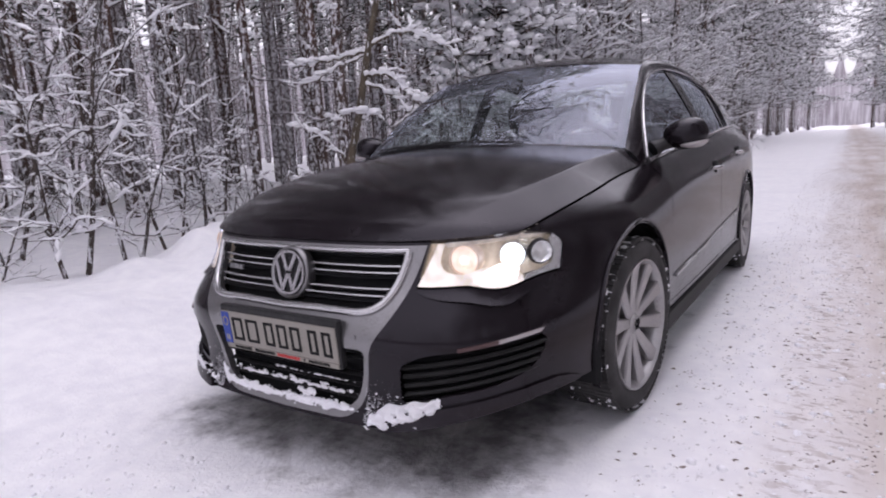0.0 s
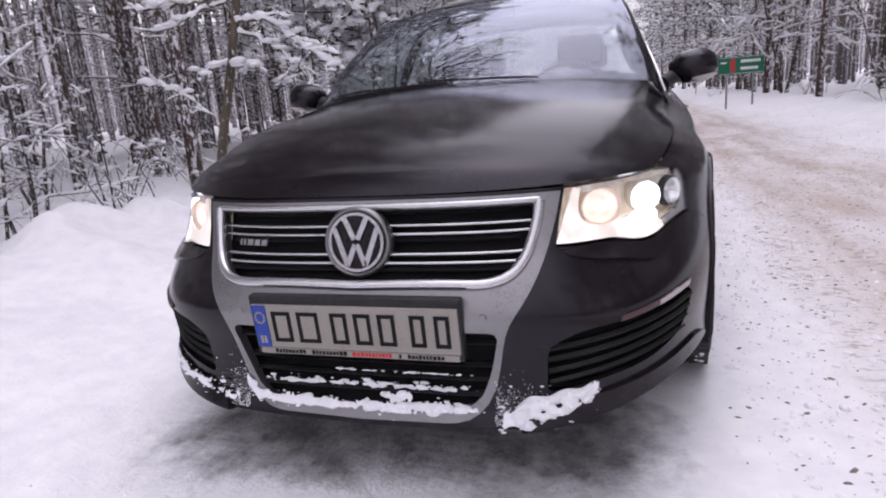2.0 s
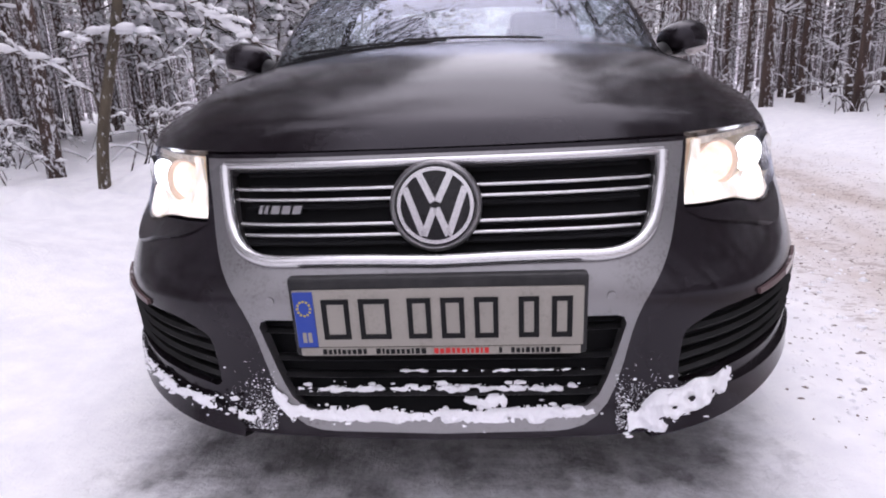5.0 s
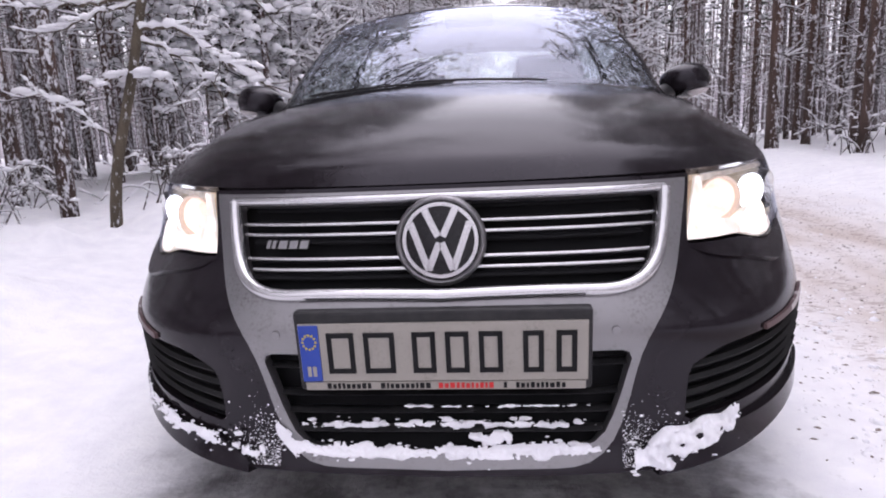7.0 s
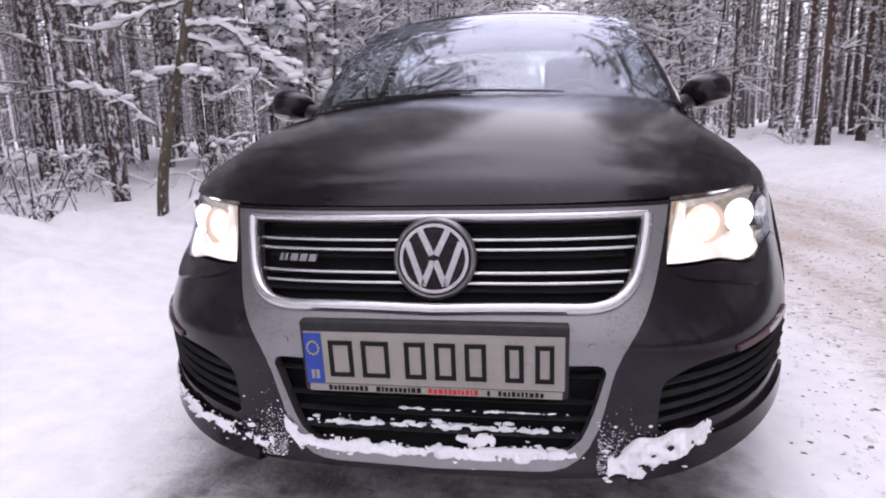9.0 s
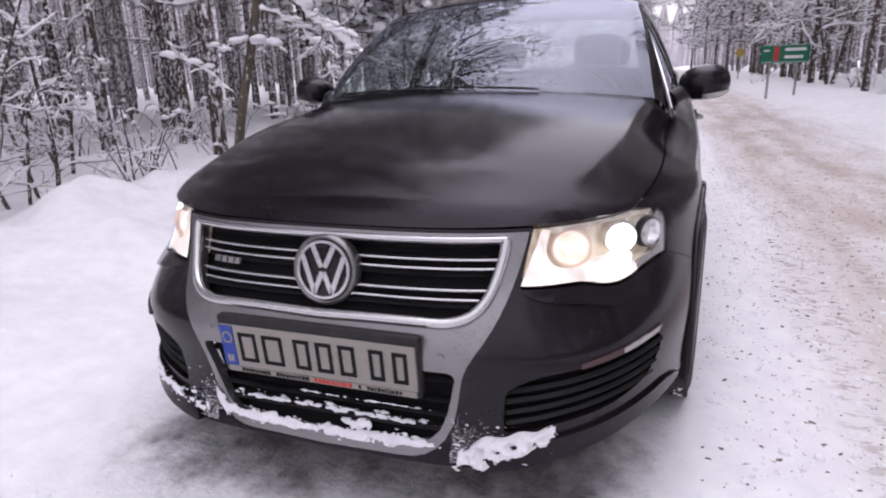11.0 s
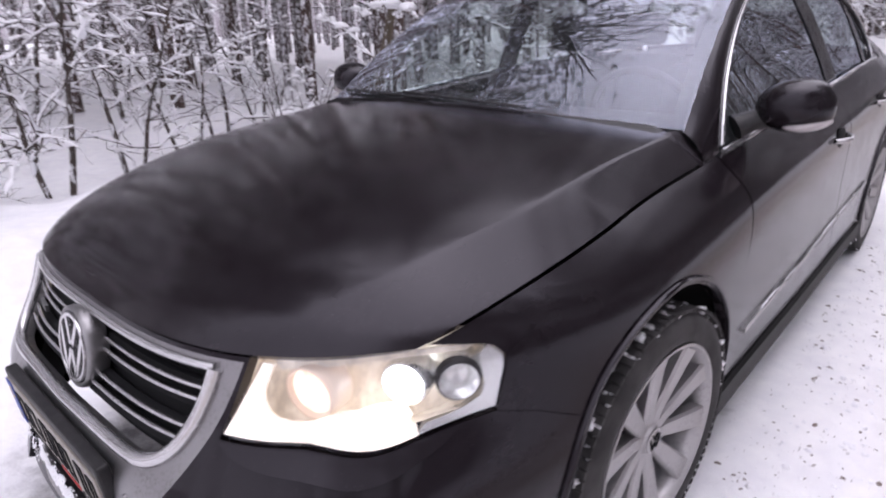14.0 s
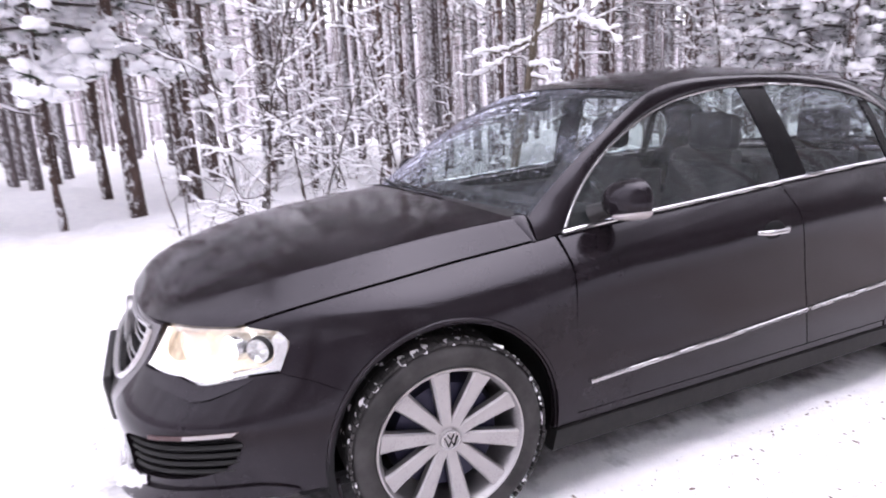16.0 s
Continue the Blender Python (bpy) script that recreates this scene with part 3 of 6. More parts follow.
def back_window(s, t):
    s, t = np.asarray(s, float), np.asarray(t, float)
    return np.stack([s * (0.55 + 0.08 * t), 3.48 - 0.10 * s * s + 0.62 * t, 1.408 - 0.05 * s * s - (0.33 - 0.02 * s * s) * t + 0.08 * t * (1 - t)], -1)


def boot(x, y):
    x, y = np.asarray(x, float), np.asarray(y, float)
    return np.stack([x, y, 1.075 - 0.03 * (x / 0.6) ** 2 - 0.10 * np.clip((y - 4.05) / 0.68, 0, 1.2) ** 2], -1)


def cabin_side(y, z):
    y, z = np.asarray(y, float), np.asarray(z, float)
    d = z - top_z(y)
    return np.stack([top_x(np.maximum(y, 1.43)) - 0.012 - 0.40 * d - 0.30 * d * np.abs(d), y, z], -1)


RAIL_IN = [(0.698, 1.352, 0.958), (0.6745, 1.503, 1.075), (0.649, 1.658, 1.179), (0.6235, 1.818, 1.272), (0.596, 1.99, 1.357), (0.578, 2.17, 1.394), (0.572, 2.35, 1.408), (0.57, 2.65, 1.415), (0.568, 3.0, 1.405), (0.555, 3.38, 1.355), (0.605, 3.78, 1.175), (0.665, 4.10, 1.045)]
WINDOW = [(1.458, 0.912), (1.512, 0.986), (1.66, 1.12), (1.85, 1.228), (2.08, 1.31), (2.42, 1.362), (2.78, 1.366), (3.2, 1.308), (3.39, 1.215), (3.45, 1.10), (3.44, 1.028)]


def car_cabin(car):
    half = np.r_[np.linspace(0, 0.6, 14), np.linspace(0.62, 0.96, 44), np.linspace(0.965, 1, 5)]
    s, t = np.r_[-half[:0:-1], half], np.r_[np.linspace(0, 1, 71) ** 1.5, 1.02]
    edge = [(-0.9925, 0.0), (0.9925, 0.0), (0.9925, 1.04), (0.86, 1.03), (0.72, 1.0), (-0.72, 1.0), (-0.86, 1.03), (-0.9925, 1.04)]
    panel("hood", hood, s, t, edge, PAINT, car, depth=0.02, label="dark brown hood filmed with fine frost and dust")
    panel("windscreen", screen, np.linspace(-1, 1, 31), np.linspace(0, 1, 21), [(-1, 0.0), (1, 0.0), (1, 1), (-1, 1)], WINDSCREEN, car, depth=0.004, label="windscreen reflecting sky and branches").visible_shadow = False
    across = np.linspace(-0.92, 0.92, 41)
    lofted("cowl_panel", hood(across, across * 0 + 1) + (0, -0.012, -0.005), screen(across * 0.98, across * 0 + 0.03) + (0, 0, -0.008), BLACK, car, 3, 0.004, "black plastic cowl below the windscreen")
    corner = np.linspace(0.86, 1.0, 9)
    for sign in (1, -1):
        lofted("cowl_corner", hood(corner, corner * 0 + 1) + (0, -0.006, -0.003), curve_points([(0.690, 1.346, 0.960), (0.728, 1.346, 0.924), (0.768, 1.340, 0.884)], 9), PAINT, car, 3, 0.004, mirror=sign < 0)
    panel("windscreen_border", lambda a, b: screen(a, b) + (0, 0.003, -0.005), np.linspace(-1, 1, 31), np.linspace(0, 1, 21), [(-1, 0.0), (1, 0.0), (1, 1), (-1, 1)], DARK, car, [[(-0.945, 0.065), (0.945, 0.065), (0.930, 0.945), (-0.930, 0.945)]], 0.003)
    panel("roof", roof, np.linspace(-0.6, 0.6, 31), np.linspace(1.86, 3.6, 45), [(float(x), 1.903 + 0.09 * (x / 0.594) ** 2) for x in np.linspace(-0.590, 0.590, 15)] + [(0.574, 2.17)] + [(0.565, 2.8), (0.553, 3.37)] + [(float(x), 3.475 - 0.10 * (x / 0.55) ** 2) for x in np.linspace(0.54, -0.54, 15)] + [(-0.553, 3.37), (-0.565, 2.8), (-0.574, 2.17)], PAINT, car, depth=0.02, label="dark brown roof dusted with frost")
    panel("rear_window", back_window, np.linspace(-1, 1, 21), np.linspace(0, 1, 15), [(-1, 0), (1, 0), (1, 1), (-1, 1)], SIDE_GLASS, car, depth=0.004)
    panel("boot_lid", boot, np.linspace(-0.7, 0.7, 21), np.linspace(4.0, 4.8, 21), [(-0.63, 4.07), (0.63, 4.07), (0.66, 4.4), (0.6, 4.70), (-0.6, 4.70), (-0.66, 4.4)], PAINT, car, depth=0.02)
    bm = bmesh.new()
    rows = [[bm.verts.new((x * k, 4.70 + 0.07 * (1 - (x / 0.72) ** 2) ** 0.5 * f - 0.02, z)) for x in np.linspace(-0.72, 0.72, 25)] for z, k, f in ((0.2, 0.95, 0.3), (0.3, 1, 1), (0.5, 1.0, 1.2), (0.62, 1, 0.9), (0.8, 0.97, 0.7), (0.965, 0.90, 0.3))]
    for a, b in zip(rows, rows[1:]):
        for k in range(24):
            bm.faces.new((a[k], a[k + 1], b[k + 1], b[k]))
    part("rear_bumper", bm, PAINT, car, smooth=True)
    inner = curve_points(RAIL_IN, 70)
    window = curve_points(WINDOW, 64)
    lower = [(3.7, 1.03), (3.95, 1.03), (4.12, 1.025)]
    yz = np.concatenate([window, np.array(lower)])
    outer = cabin_side(yz[:, 0], yz[:, 1])
    foot = [(float(side_width(y, top_z(y) - 0.004)), y, float(top_z(y))) for y in (1.345, 1.395)]
    outer = curve_points(np.concatenate([foot, outer]), 70)
    for sign in (1, -1):
        side = {"mirror": sign < 0}
        lofted("roof_rail", inner, outer, PAINT, car, 7, 0.012, "dark brown windscreen pillar and roof rail", **side)
        glass = lambda y, z: cabin_side(y, z) - np.stack([0.014 + 0 * y, 0 * y, 0 * y], -1)
        pts = [tuple(p) for p in window]
        base = [(y, float(top_z(y)) + 0.006) for y in np.linspace(3.43, 1.46, 20)]
        shape = pts + base
        for name, lo, hi in (("front_window", 1.40, 2.50), ("rear_window_side", 2.62, 3.22), ("quarter_window", 3.255, 3.5)):
            slope = 0.13
            clip = [p for p in shape]
            cut = []
            for y, z in clip:
                cut.append((min(max(y, lo + slope * (1.37 - z) * (lo > 2)), hi + slope * (1.37 - z) * (hi < 3.4)), z))
            panel(name, glass, np.linspace(1.4, 3.5, 40), np.linspace(0.88, 1.4, 24), cut, SIDE_GLASS, car, depth=0.004, label="dark tinted side glass", **side)
        for lo, hi in ((2.485, 2.635), (3.21, 3.265)):
            post = [(lo + 0.13 * (1.37 - z), z) for z in np.linspace(0.97, 1.375, 8)] + [(hi + 0.13 * (1.37 - z), z) for z in np.linspace(1.375, 0.97, 8)]
            if lo > 3:
                post = [(y, min(z, 1.305 - 0.02)) for y, z in post]
            panel("window_post", lambda y, z: cabin_side(y, z) - np.stack([0.009 + 0 * y, 0 * y, 0 * y], -1), np.linspace(1.4, 3.5, 60), np.linspace(0.88, 1.4, 24), post, GLOSS_BLACK, car, depth=0.01, label="gloss black window post", **side)
        bm = bmesh.new()
        loop = cabin_side(window[:, 0], window[:, 1]) * (sign, 1, 1)
        tube(bm, [tuple(p) for p in loop + (sign * 0.003, 0, 0)], 0.0065, 6)
        waist = np.array([(y, float(top_z(y)) + 0.004) for y in np.linspace(1.44, 3.46, 40)])
        low = cabin_side(waist[:, 0], waist[:, 1]) * (sign, 1, 1) + (sign * 0.012, 0, 0)
        tube(bm, [tuple(p) for p in low], 0.009, 6)
        part("window_trim", bm, CHROME, car, "bright chrome trim round the side windows", smooth=True, sharp=60)


def door_handle(car, y, z, sign):
    x = float(side_width(y, z))
    bm = bmesh.new()
    pts = [(sign * (x + d), y + o, z + 0.004 * o) for o, d in zip(np.linspace(-0.085, 0.085, 11), (0.0, 0.014, 0.024, 0.028, 0.03, 0.031, 0.03, 0.028, 0.024, 0.014, 0.0))]
    tube(bm, pts, [0.007, 0.009, 0.010, 0.010, 0.009, 0.009, 0.009, 0.010, 0.011, 0.012, 0.009], 8, 1.1)
    handle = part("door_handle", bm, CHROME, car, "bright door handle", smooth=True)
    # a flat dark blob stands in for the shade in the handle's hollow
    bm = bmesh.new()
    made = bmesh.ops.create_uvsphere(bm, u_segments=20, v_segments=10, radius=1.0)["verts"]
    bmesh.ops.transform(bm, matrix=Matrix.Translation((sign * (x - 0.001), y + 0.005, z + 0.002)) @ Matrix.Diagonal((0.009, 0.060, 0.037, 1)), verts=made)
    part("recess_shade", bm, DARK, handle)


def wing_mirror(car, sign):
    m = pose(0.882 if sign > 0 else -0.915, 1.648, 1.000)
    bm = bmesh.new()
    made = bmesh.ops.create_uvsphere(bm, u_segments=32, v_segments=20, radius=1.0)["verts"]
    for v in made:
        x, y, z = v.co
        tall = 0.074 * (1.0 + 0.10 * x)
        v.co = (x * 0.102 * (1 if x > 0 else 0.92), (y * 0.105 if y < 0 else y * 0.035), (abs(z) ** 0.8 * (1 if z > 0 else -0.9)) * tall)
    bmesh.ops.transform(bm, matrix=m @ pose(0, 0, 0, 0, -sign * 4, -sign * 10) @ Matrix.Diagonal((sign, 1, 1, 1)), verts=made)
    shell = part("mirror_shell", bm, PAINT, car, "dark painted door mirror shell", smooth=True)
    bm = bmesh.new()
    made = bmesh.ops.create_uvsphere(bm, u_segments=24, v_segments=12, radius=1.0)["verts"]
    for v in made:
        x, y, z = v.co
        v.co = (x * 0.062 + 0.036, (y * 0.094 if y < 0 else y * 0.03), z * 0.017 - 0.047 + 0.012 * x * x)
    bmesh.ops.transform(bm, matrix=m @ pose(0, 0, 0, 0, -sign * 4, -sign * 10) @ Matrix.Diagonal((sign, 1, 1, 1)), verts=made)
    part("mirror_indicator", bm, MARKER, shell, "pale indicator strip", smooth=True)
    bm = bmesh.new()
    tube(bm, [(sign * 0.758, 1.575, 0.942), (sign * 0.79, 1.60, 0.960), (sign * 0.845, 1.628, 0.980)], [0.045, 0.036, 0.04], 12, 0.8)
    part("mirror_arm", bm, BLACK, shell, smooth=True)


def wheel(car, y, sign):
    base = bpy.data.objects.new("wheel", None)
    scene.collection.objects.link(base)
    base.parent = car
    steer = -5.0 if y == FRONT_HUB else 0.0
    base.matrix_basis = pose(sign * 0.776, y, HUB_Z, 0, 0, (0 if sign > 0 else 180) + steer)
    base.empty_display_size = 0.2
    bm = bmesh.new()
    h = 0.112
    spun(bm, [(0.236, h - 0.012), (0.25, h), (0.275, h + 0.004), (0.303, h - 0.004), (0.316, h - 0.022), (0.320, h - 0.05), (0.321, 0), (0.320, -h + 0.05), (0.316, -h + 0.022), (0.303, -h + 0.004), (0.275, -h), (0.236, -h)], 72, closed=True)
    tyre = part("tyre", bm, RUBBER, base, "winter tyre caked with a little snow", smooth=True, sharp=50)
    bm = bmesh.new()
    for k in range(92):
        a = 2 * math.pi * k / 92
        for x0, x1, turn in ((0.05, 0.107, 0.10), (-0.005, 0.042, -0.08), (-0.06, -0.012, 0.08), (-0.11, -0.068, -0.1)):
            box(bm, (x0, -0.0082, 0.315), (x1, 0.0082, 0.3232), 0, pose(0, 0, 0, math.degrees(a) + turn * 25))
    part("tread", bm, RUBBER, tyre)
    bm = bmesh.new()
    for k in range(330):
        d = random.uniform(0, 2 * math.pi)
        w = random.choice((random.uniform(-0.1, 0.1), random.uniform(0.07, 0.104)))
        q = 0.0025 + min(0.0085, random.expovariate(330))
        r = 0.320 if w < 0.09 else 0.314
        snow_lump(bm, (w, r * math.sin(d), r * math.cos(d)), (q * 1.2, q * (0.45 + 0.9 * abs(math.cos(d))), q * (0.45 + 0.9 * abs(math.sin(d)))), random, 1)
    part("snow_crust", bm, SNOW, tyre, "crumbs of packed snow in the tread", smooth=True)["kind"] = "stuff"
    bm = bmesh.new()
    spun(bm, [(0.225, -0.10), (0.228, 0.02), (0.232, 0.085), (0.243, 0.104), (0.242, 0.112), (0.236, 0.112), (0.226, 0.098), (0.221, 0.08), (0.218, -0.10)], 72)
    rim = part("rim", bm, ALLOY, base, "light grey ten-spoke alloy rim", smooth=True, sharp=40)
    bm = bmesh.new()
    spun(bm, [(0.0, 0.045), (0.17, 0.045), (0.19, 0.0), (0.19, -0.05)], 48)
    part("brake_disc", bm, BRAKE, rim, smooth=True)
    for k in range(10):
        bm = bmesh.new()
        ring = []
        for rad, wide, out, thick in ((0.04, 0.020, 0.080, 0.03), (0.075, 0.021, 0.081, 0.03), (0.13, 0.0245, 0.089, 0.032), (0.19, 0.028, 0.097, 0.03), (0.228, 0.033, 0.103, 0.03)):
            ring.append([bm.verts.new(p) for p in ((out - thick, -wide, rad), (out - 0.006, -wide, rad), (out, -wide + 0.006, rad), (out, wide - 0.006, rad), (out - 0.006, wide, rad), (out - thick, wide, rad))])
        for a, b in zip(ring, ring[1:]):
            for j in range(6):
                bm.faces.new((a[j], a[(j + 1) % 6], b[(j + 1) % 6], b[j]))
        bmesh.ops.transform(bm, matrix=pose(0, 0, 0, 36 * k + 7), verts=bm.verts)
        part("spoke", bm, ALLOY, rim, smooth=True, sharp=30)
    bm = bmesh.new()
    spun(bm, [(0.0, 0.092), (0.026, 0.091), (0.033, 0.088), (0.036, 0.082), (0.045, 0.078), (0.055, 0.06)], 40)
    part("hub_cap", bm, ALLOY, rim, smooth=True)
    bm = bmesh.new()
    spun(bm, [(0.026, 0.0925), (0.030, 0.0915)], 40)
    part("cap_ring", bm, CHROME, rim, smooth=True)
    bm = bmesh.new()
    for y0, z0, y1, z1 in ((-0.011, 0.020, 0.0, 0.002), (0.011, 0.020, 0.0, 0.002), (-0.021, 0.012, -0.009, -0.020), (-0.009, -0.020, 0.0, -0.002), (0.0, -0.002, 0.009, -0.020), (0.021, 0.012, 0.009, -0.020)):
        tube(bm, [(0.0922, y0, z0), (0.0932, (y0 + y1) / 2, (z0 + z1) / 2), (0.0922, y1, z1)], 0.0024, 6)
    part("cap_mark", bm, DARK, rim, "small dark mark of plain bars", smooth=True)
    return base


def emblem(r, m, thick, mat, parent):
    """A ring filled with a zigzag of plain bars, in the xz plane, facing -y."""
    n, bm = 48, bmesh.new()
    a = [[bm.verts.new((k * r * math.sin(t), d, k * r * math.cos(t))) for t in np.linspace(0, 2 * math.pi, n, endpoint=False)] for k, d in ((1.0, thick), (0.985, 0), (0.89, 0), (0.875, thick))]
    for p, q in zip(a, a[1:]):
        for k in range(n):
            bm.faces.new((p[k], p[(k + 1) % n], q[(k + 1) % n], q[k]))
    bmesh.ops.transform(bm, matrix=m, verts=bm.verts)
    part("ring", bm, mat, parent)
    w = 0.088
    bars = [((-0.40, 0.80), (-0.06, 0.09)), ((0.40, 0.80), (0.06, 0.09)), ((-0.77, 0.46), (-0.32, -0.77)), ((-0.32, -0.77), (-0.03, -0.07)), ((0.03, -0.07), (0.32, -0.77)), ((0.77, 0.46), (0.32, -0.77))]
    for (x0, z0), (x1, z1) in bars:
        bm = bmesh.new()
        length = math.hypot(x1 - x0, z1 - z0)
        nx, nz = (z1 - z0) / length * w * r, -(x1 - x0) / length * w * r
        quad = [(x0 * r - nx, z0 * r - nz), (x0 * r + nx, z0 * r + nz), (x1 * r + nx, z1 * r + nz), (x1 * r - nx, z1 * r - nz)]
        front = [bm.verts.new((x, 0.0004, z)) for x, z in quad]
        back = [bm.verts.new((x, thick, z)) for x, z in quad]
        bm.faces.new(front)
        for k in range(4):
            bm.faces.new((front[k], front[(k + 1) % 4], back[(k + 1) % 4], back[k]))
        bmesh.ops.transform(bm, matrix=m, verts=bm.verts)
        part("bar", bm, mat, parent)


def headlight(car, sign):
    lamp = ahead(HEADLIGHT)
    side = {"mirror": sign < 0}
    fine = np.linspace(20, 80, 80), np.linspace(0.55, 0.76, 40)
    behind = lambda dx, dy: lambda a, z: nose(a, z) + np.stack([dx + 0 * a, dy + 0 * a, 0 * a], -1)
    cover = panel("headlight", nose, *fine, lamp, LENS, car, depth=0.008, label="lit headlight behind a clear cover", **side)
    # the housing emits a little, in place of lamp light falling on it
    panel("lamp_housing", behind(-0.045, 0.055), *fine, lamp, HOUSING_GLOW, cover, depth=-0.056, label="grey lamp housing with a painted-in glow", **side)
    # xenon projector, the inner lamp and its warm bowl
    for x, z, r, inner, outer, rim, name, tilt, deep in (
        (0.670, 0.679, 0.034, XENON, PROJECTOR, REFLECTOR, "projector_lens", 22, 0.034),
        (0.568, 0.675, 0.041, BULB, BOWL_GLOW, RIM_GLOW, "inner_lamp", 14, 0.028),
    ):
        at = pose(sign * (x - 0.012), float(front_y(x, z)) + deep, z, 0, 0, sign * tilt) @ pose(0, 0, 0, 0, 0, 90)
        bm = bmesh.new()
        k = 0.88 if inner is XENON else 0.30
        spun(bm, [(0.0, -0.016), (r * k * 0.6, -0.014), (r * k, -0.008), (r * k, 0.0)], 32, at)
        part(name, bm, inner, cover, "bright lamp lens", smooth=True)
        bm = bmesh.new()
        spun(bm, [(r * k * 0.98, -0.008), (r * 0.75, -0.002) if inner is XENON else (r * 0.7, 0.008), (r, -0.001)], 40, at)
        part("lamp_bowl", bm, outer, cover, smooth=True)
        bm = bmesh.new()
        spun(bm, [(r * 0.99, -0.001), (r * 1.06, -0.012), (r * 1.16, -0.012), (r * 1.24, 0.004), (r * 1.24, 0.04)], 40, at)
        part("lamp_bezel", bm, rim, cover, smooth=True)
    # lit reflector reaching down to the cover's lower edge, in shallow flutes
    low = along([(0.466, 0.613), (0.51, 0.611), (0.560, 0.611)], 4) + along([(0.590, 0.610), (0.615, 0.604), (0.650, 0.595), (0.682, 0.596), (0.706, 0.606)], 10)
    bowl = low + along([(0.700, 0.622), (0.675, 0.640), (0.640, 0.652), (0.620, 0.655), (0.596, 0.645), (0.560, 0.640), (0.530, 0.650), (0.515, 0.668), (0.518, 0.727)], 18) + [(0.499, 0.727)]
    # the panel itself emits what a reflector would only throw back
    panel("glowing_reflector", behind(-0.002, 0.0045), *fine, ahead(bowl), HEADGLOW, cover, depth=0.006, label="bright reflector, its lamp light painted as glow", **side)
    # an added glowing teardrop imitates the glare below the projector
    core = along([(0.604, 0.616), (0.625, 0.608), (0.650, 0.601), (0.676, 0.602), (0.690, 0.616)], 10) + along([(0.692, 0.640), (0.682, 0.655), (0.660, 0.662), (0.640, 0.657), (0.622, 0.646), (0.606, 0.634)], 12)
    panel("glare_patch", behind(-0.0015, 0.0035), *fine, ahead(core), GLARE_PATCH, cover, depth=0.004, label="glowing patch added for the lamp's white glare", **side)
    frame = along([(0.704, 0.605), (0.738, 0.618), (0.768, 0.624)], 6) + along([(0.765, 0.670), (0.757, 0.710), (0.742, 0.728)], 5) + along([(0.738, 0.716), (0.746, 0.685), (0.750, 0.645), (0.738, 0.634), (0.708, 0.622)], 8)
    panel("lamp_frame", behind(-0.003, 0.006), *fine, ahead(frame), REFLECTOR, cover, depth=0.02, label="bright inner lamp frame", **side)
    brow = along([(0.512, 0.729), (0.60, 0.736), (0.69, 0.736), (0.728, 0.731)], 12) + along([(0.724, 0.724), (0.68, 0.727), (0.60, 0.722), (0.523, 0.716)], 12)
    panel("lamp_brow", behind(-0.004, 0.012), *fine, ahead(brow), HOUSING_GLOW, cover, depth=0.02, **side)
    at = pose(sign * 0.718, 0.437, 0.680, 0, 0, sign * 50) @ pose(0, 0, 0, 0, 0, 90)
    for name, profile, mat in (("turn_lamp", [(0.0, 0.018), (0.018, 0.012), (0.031, -0.012), (0.034, -0.014)], REFLECTOR), ("lamp_ring", [(0.034, -0.014), (0.038, -0.010), (0.040, 0.004)], BLACK), ("lamp_tube", [(0.040, 0.004), (0.042, 0.03), (0.042, 0.06)], REFLECTOR)):
        bm = bmesh.new()
        spun(bm, profile, 32, at)
        part(name, bm, mat, cover, smooth=True)


